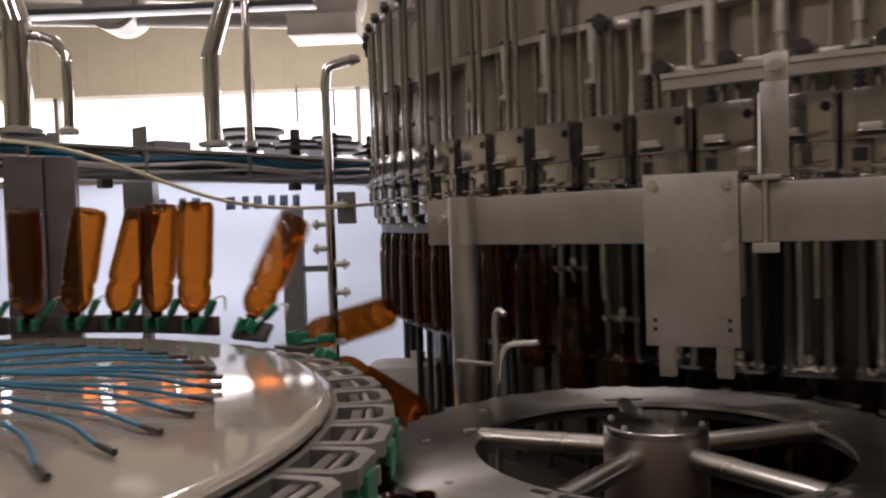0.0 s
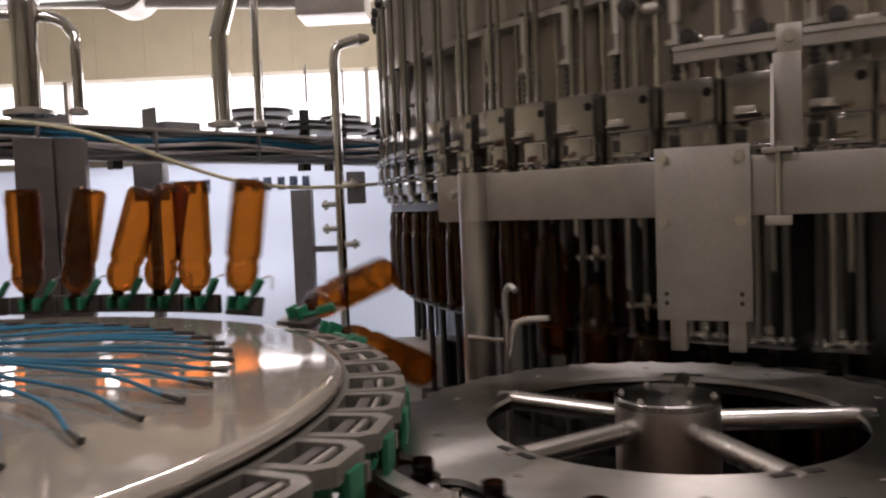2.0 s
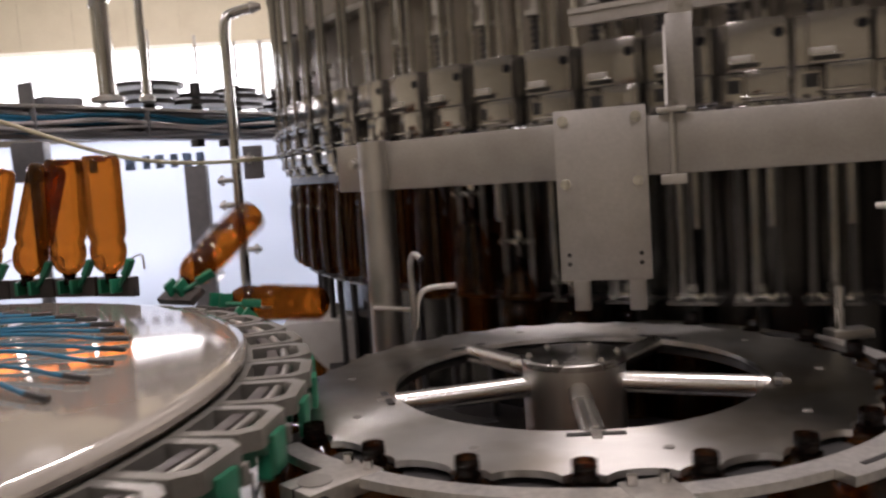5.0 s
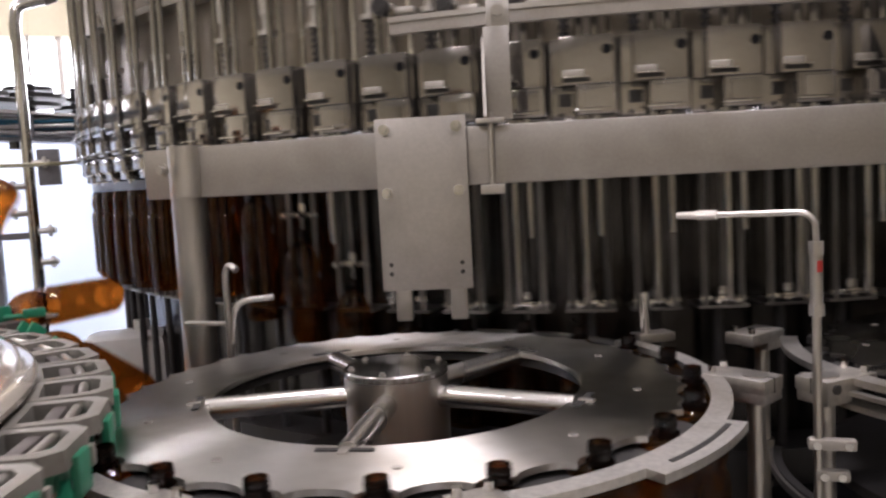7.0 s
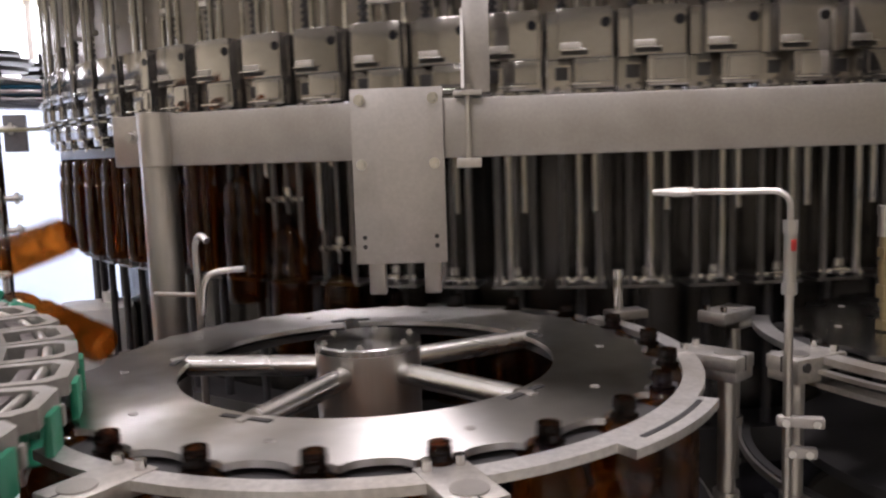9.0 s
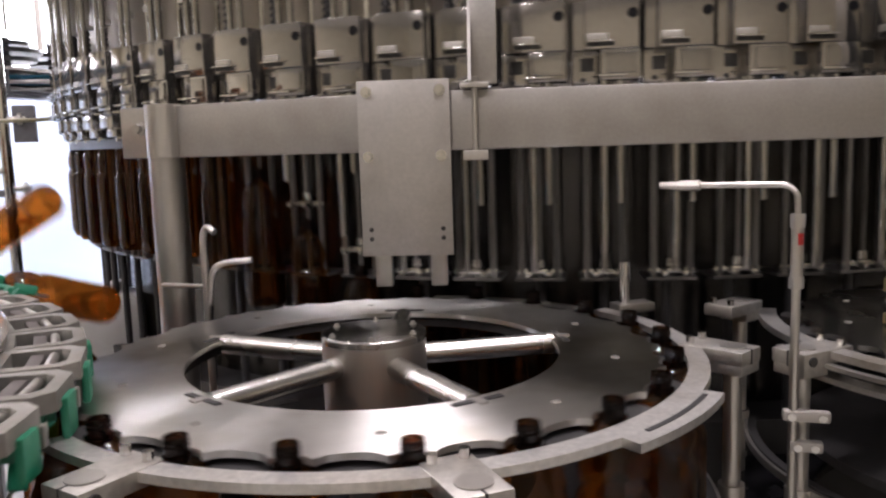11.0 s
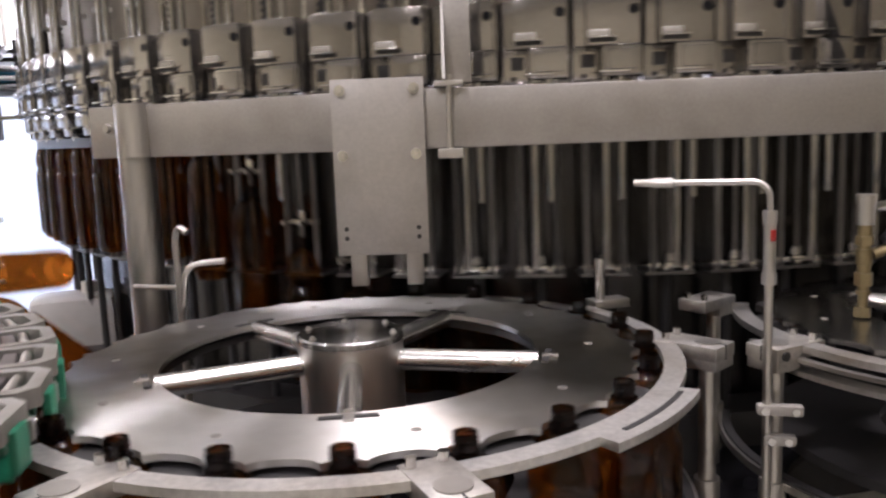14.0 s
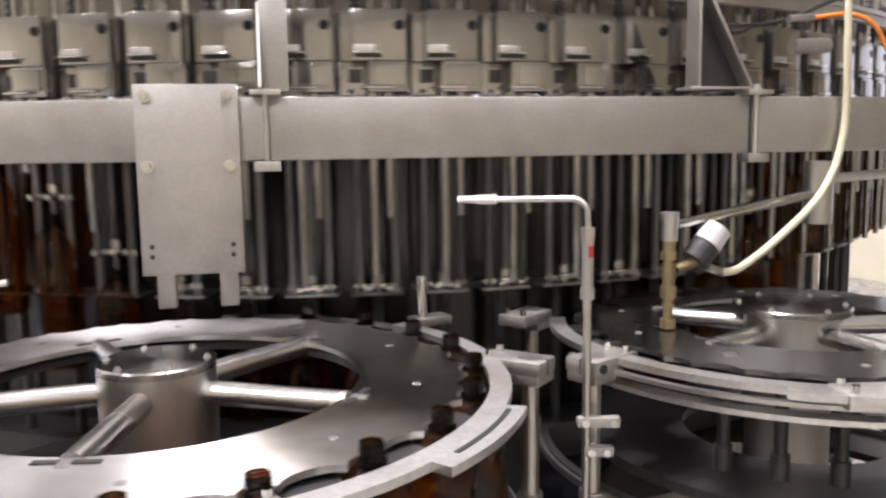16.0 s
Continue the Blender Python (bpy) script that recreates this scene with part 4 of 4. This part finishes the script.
# ---- what stands behind the rinser ----


def column(p, w, top, label):
    c = thing("machine_column", pose(p[0], p[1], 0, 0, 0, 20), label, "column")
    part("column_left", box(B(), (-w * 0.26, 0, top / 2), (w * 0.48, w * 0.5, top), bevel=0.004), COLUMN_PAINT, c)
    part("column_right", box(B(), (w * 0.18, 0.02, top / 2), (w * 0.38, w * 0.5, top), bevel=0.004), COLUMN_PAINT, c)
    part("column_foot", box(B(), (0, 0, 0.01), (w * 1.3, w * 0.9, 0.02)), COLUMN_PAINT, c)
    return c


column((-1.74, 3.28), 0.30, 1.93, "dark twin machine column beyond the rinser")
FRAME_A, FRAME_B = Vector((-2.2, 3.2)), Vector((-0.55, 5.3))
fd = (FRAME_B - FRAME_A)
frame_rail = thing("frame_rail", pose(FRAME_A.x, FRAME_A.y, 0, 0, 0, math.degrees(math.atan2(fd.y, fd.x))), "dark steel frame rail carrying bundled cables", "machine frame")
# pale grey on the backlit rail: the window's haze is in its colour
part("rail_box", box(B(), (fd.length / 2, 0, 1.93), (fd.length, 0.12, 0.13), bevel=0.004), GREY_PAINT, frame_rail)
part("rail_plate", box(B(), (fd.length / 2, -0.03, 2.01), (fd.length, 0.2, 0.018), bevel=0.002), STEEL, frame_rail)
part("rail_post", box(B(), (0.1, 0.02, 0.97), (0.1, 0.1, 1.92), bevel=0.004), DARK_STEEL, frame_rail)
for j in range(11):
    line = [(0.05 + q * fd.length / 9, -0.075 - 0.018 * (j % 4), 1.905 + 0.026 * (j // 3) + 0.014 * math.sin(q * 1.7 + 1.9 * j) - 0.006 * (j % 4)) for q in range(10)]
    part("cable", tube(B(), smooth_line(line, 3), 0.008 + 0.003 * (j % 3), 8), (BLUE, GREY_PAINT, GREY_BOX, GREY_PAINT, BLACK, BLACK, BLUE, GREY_PAINT, GREY_BOX, GREY_PAINT, BLUE)[j], frame_rail)
for q in (0.35, 0.9, 1.5, 2.1):
    part("cable_tie", box(B(), (q, -0.10, 1.94), (0.010, 0.10, 0.12), bevel=0.004), GREY_BOX, frame_rail)
for q in (0.75, 1.9, 2.1):
    part("sensor", box(B(), (q, -0.02, 1.85), (0.05, 0.06, 0.05), bevel=0.004), BLACK, frame_rail)
for q, w, hgt in ((0.42, 0.2, 0.05), (1.1, 0.2, 0.045), (0.95, 0.015, 0.11)):
    part("fitting", box(B(), (q, 0.0, 2.02 + hgt / 2), (w, 0.12, hgt), bevel=0.006), GREY_BOX, frame_rail)

def upright_pipe(p, r, z0, z1, label, bend_to=None):
    t = thing("upright_pipe", pose(p[0], p[1], 0), label, "pipe", "upright steel pipes")
    line = [(0, 0, z0), (0, 0, z1)]
    if bend_to:
        near = 0.12 if bend_to[2] < 0.5 else 0.03
        line = [(0, 0, z0), (0, 0, z1 - 0.15)] + smooth_line([(0, 0, z1 - 0.08), (bend_to[0] * near, bend_to[1] * near, z1 - 0.01), (bend_to[0] * 0.5, bend_to[1] * 0.5, z1 + bend_to[2] * 0.5), (bend_to[0], bend_to[1], z1 + bend_to[2])], 5)
    part("pipe_length", tube(B(), line, r, 20), CHROME, t)
    part("pipe_flange", lathe(B(), [(r, z0), (r * 1.8, z0), (r * 1.8, z0 + 0.02), (r, z0 + 0.03)], 20), STEEL, t)
    return t


upright_pipe((-1.245, 3.95), 0.042, 2.02, 2.55, "thick steel pipe bending up to the ceiling", (0.7, 0.0, 2.0))
upright_pipe((-1.08, 4.0), 0.02, 2.02, 4.6, "thin straight steel pipe")
upright_pipe((-1.80, 3.2), 0.055, 2.02, 2.55, "thick steel pipe with a bend", (-0.5, 0.0, 1.5))
upright_pipe((-1.62, 3.25), 0.022, 2.02, 2.42, "bent steel handrail pipe", (-0.6, -0.1, 0.02))
bent = upright_pipe((-0.70, 4.02), 0.024, 0.0, 2.40, "tall bent steel water pipe with valves", (0.14, 0.0, 0.03))
for z, s_ in ((1.72, 1), (1.62, -1), (1.5, -1), (1.28, 1), (1.42, 1)):
    part("pipe_valve", rod(rod(B(), (0, 0, z), (0.09 * s_, -0.01, z), 0.013, 10), (0.06 * s_, -0.01, z), (0.075 * s_, -0.01, z), 0.026, 10), STEEL, bent)
part("switch_box", box(B(), (0.08, 0.03, 1.70), (0.09, 0.05, 0.16), bevel=0.006), GREY_BOX, bent)
part("pipe_tip", rod(B(), (0.13, 0, 2.43), (0.18, 0, 2.432), 0.032, 12, 0.014), STEEL, bent)
part("stub_post", box(B(), (-0.2, 0.05, 0.85), (0.10, 0.08, 1.7), bevel=0.004), GREY_BOX, bent)
part("stub_clamp", box(B(), (-0.1, 0.03, 1.40), (0.2, 0.03, 0.03)), GREY_BOX, bent)
box_ob = thing("control_box", pose(-1.76, 4.3, 0), "grey control box on a thin stand", "box")
part("box_shell", box(B(), (0, 0, 1.78), (0.16, 0.1, 0.2), bevel=0.008), GREY_BOX, box_ob)
part("stand", box(B(), (0, 0.02, 0.84), (0.05, 0.05, 1.68)), GREY_BOX, box_ob)
line = smooth_line([(-2.0, 2.75, 1.98), (-1.5, 2.95, 1.93), (-0.95, 3.2, 1.72), (-0.5, 3.6, 1.70), (-0.1, 4.2, 1.78)], 8)
sag = thing("sagging_cable", pose(0, 0, 0), "pale cable sagging across behind the rinser", "cable")
part("cable_length", tube(B(), line, 0.008, 8), CREAM, sag)

# dark star wheel parts laid on the far end of the frame rail
for j, q in enumerate((0.12, 0.45, 0.74, 1.05)):
    p = FRAME_B - fd.normalized() * q
    w = thing("spare_star", pose(p.x, p.y, 2.02), "dark star wheel parts stacked on the frame rail", "star wheel", "star wheel parts on the rail")
    part("spare_hub", rod(B(), (0, 0, 0), (0, 0, 0.16), 0.03, 14), DARK_STEEL, w)
    for r in range(2 + j % 2):
        part("spare_disc", ring_band(B(), 0.032, 0.13 + 0.03 * ((j + r) % 3), 0.03 + 0.042 * r, 0.052 + 0.042 * r, seg=14), BLACK, w)
    part("spare_pin", rod(B(), (0.02, 0, 0.2), (0.02, 0, 0.42), 0.008, 10), STEEL, w)

# hazy guard sheet with plain bars for its writing
guard = thing("guard_door", pose(-2.45, 5.85, 0), "tall hazy bluish plastic guard sheet in a steel frame", "guard")
part("sheet", box(B(), (0.95, 0, 1.02), (4.7, 0.012, 1.9)), PANEL, guard)
for gx in (-1.4, 3.3):
    part("frame_bar", box(B(), (gx, 0, 1.0), (0.05, 0.05, 2.0), bevel=0.004), STEEL, guard)
part("frame_bar", box(B(), (0.95, 0, 1.99), (4.7, 0.05, 0.05), bevel=0.004), STEEL, guard)
for gx, w in ((0.02, 0.09), (0.13, 0.03), (0.21, 0.09), (0.37, 0.06), (0.47, 0.07), (0.72, 0.08), (0.83, 0.06), (0.92, 0.07), (1.02, 0.06), (1.11, 0.07), (1.2, 0.06)):
    part("writing_bar", box(B(), (gx, -0.009, 1.80), (w * 0.85, 0.004, 0.095)), INK, guard)
# white container on the floor stand behind the star
jerry = thing("white_canister", pose(-0.30, 3.35, 0), "white plastic canister on a small steel stand", "canister")
part("canister_body", box(B(), (0, 0, 0.87), (0.30, 0.24, 0.34), bevel=0.05), WHITE, jerry)
part("canister_cap", rod(B(), (0.06, 0, 1.04), (0.06, 0, 1.08), 0.03, 16), WHITE, jerry)
part("stand", box(B(), (0, 0, 0.35), (0.34, 0.28, 0.7), bevel=0.006), STEEL, jerry)

# ---- overhead ----
duct = thing("overhead_duct", pose(-1.4, 5.6, 3.11), "long overhead steel duct with a round damper", "duct")
part("duct_tube", rod(B(), (-3.5, 0, 0.14), (0.45, 0, -0.06), 0.085, 24), DUCT, duct)
part("damper", rod(rod(B(), (-0.98, -0.14, 0.065), (-0.98, 0.14, 0.065), 0.19, 32), (-0.98, -0.16, 0.065), (-0.98, -0.14, 0.065), 0.16, 32), DUCT, duct)
part("duct_elbow", box(B(), (0.53, 0, 0.12), (0.40, 0.4, 0.46), bevel=0.12), DUCT, duct)
part("grille_box", box(B(), (0.46, -0.05, -0.16), (0.46, 0.34, 0.14), bevel=0.006), DUCT, duct)
part("duct_riser", rod(B(), (0.53, 0, 0.3), (0.53, 0, 1.49), 0.15, 20), DUCT, duct)
tray = thing("cable_tray", pose(-1.75, 4.1, 2.735), "dark flat cable tray overhead", "tray")
part("tray_bed", box(B(), (0, 0, 0), (2.0, 0.12, 0.03), bevel=0.005), BLACK, tray)
for tx in (-0.8, 0.8):
    part("tray_hanger", rod(B(), (tx, 0, 0), (tx, 0, 1.865), 0.008, 8), STEEL, tray)
for lx, ly in LAMPS:
    f = thing("ceiling_lamp", pose(lx, ly, 4.32), "long ceiling lamp in a white tray", "lamp", "ceiling lamps")
    part("lamp_tray", box(B(), (0, 0, 0.05), (1.56, 0.26, 0.06), bevel=0.005), WHITE, f)
    part("lamp_rod", rod(B(), (0, 0, 0.08), (0, 0, 0.28), 0.01, 8), STEEL, f)

# far bench on the right, beyond the discharge star
bench = thing("side_cabinet", pose(3.3, 0.6, 0, 0, 0, 30), "low pale machine cabinet beyond the discharge star", "cabinet")
part("cabinet_body", box(B(), (0, 0, 0.4), (0.9, 1.6, 0.8), bevel=0.01), WHITE, bench)
part("cabinet_top", box(B(), (0, 0, 0.815), (0.96, 1.66, 0.03), bevel=0.006), STEEL, bench)
part("cabinet_pipe", tube(B(), smooth_line([(-0.3, -0.2, 0.83), (-0.3, -0.2, 1.42), (-0.28, -0.14, 1.47), (-0.2, -0.02, 1.47)], 6), 0.02, 12), BLACK, bench)


# ---- what moves ----


def turning(ob, center, z, rate, start=0.0):
    """Steady turning about the upright axis."""
    n = 32
    walk(ob, [(SPAN * k / n, pose(center.x, center.y, z, 0, 0, start + rate * SPAN * k / n)) for k in range(n + 1)])


def thinned(times, values):
    """Drops the rows in the middle of a standstill."""
    return [t for k, t in enumerate(times) if k in (0, len(times) - 1) or abs(values[k] - values[k - 1]) + abs(values[k + 1] - values[k]) > 1e-5]


def motions():
    leans = [(random.uniform(-2.5, 2.5), random.uniform(-3, 3)) for _ in bottles]
    turning(star, STAR, PLATE, STAR_TURN, STAR_START)
    turning(out_star, OUT, PLATE, OUT_TURN, 20)
    turning(filler, FILL, 0, FILL_TURN)
    turning(rinser, RINSE, 0, RINSE_TURN)
    ticks = [0.2 * k for k in range(81)]
    for k, b in enumerate(bottles):
        walk(b, [(t, bottle_pose(FIRST + k + PHASE + RATE * t, leans[k])) for t in ticks])
    for k, g in enumerate(grippers):
        heights = [lift_at(k + PHASE + RATE * t) for t in ticks]
        walk(g, [(t, pose(0, 0, 1.245 + lift_at(k + PHASE + RATE * t))) for t in thinned(ticks, heights)])
    for k, rd in enumerate(rides):
        drops = [ride_at(k, t) for t in ticks]
        a = FILL_IN - STEP * (k + PHASE - S_FILL)
        walk(rd, [(t, pose(0, 0, ride_at(k, t), 0, 0, a)) for t in thinned(ticks, drops)])
    for k, hd in enumerate(heads):
        tilts = [eased(TILT, (k + PHASE + RATE * t + 24) % N_RINSE - 24) for t in ticks]
        walk(hd, [(t, head_pose(k, t)) for t in thinned(ticks, tilts)])


motions()
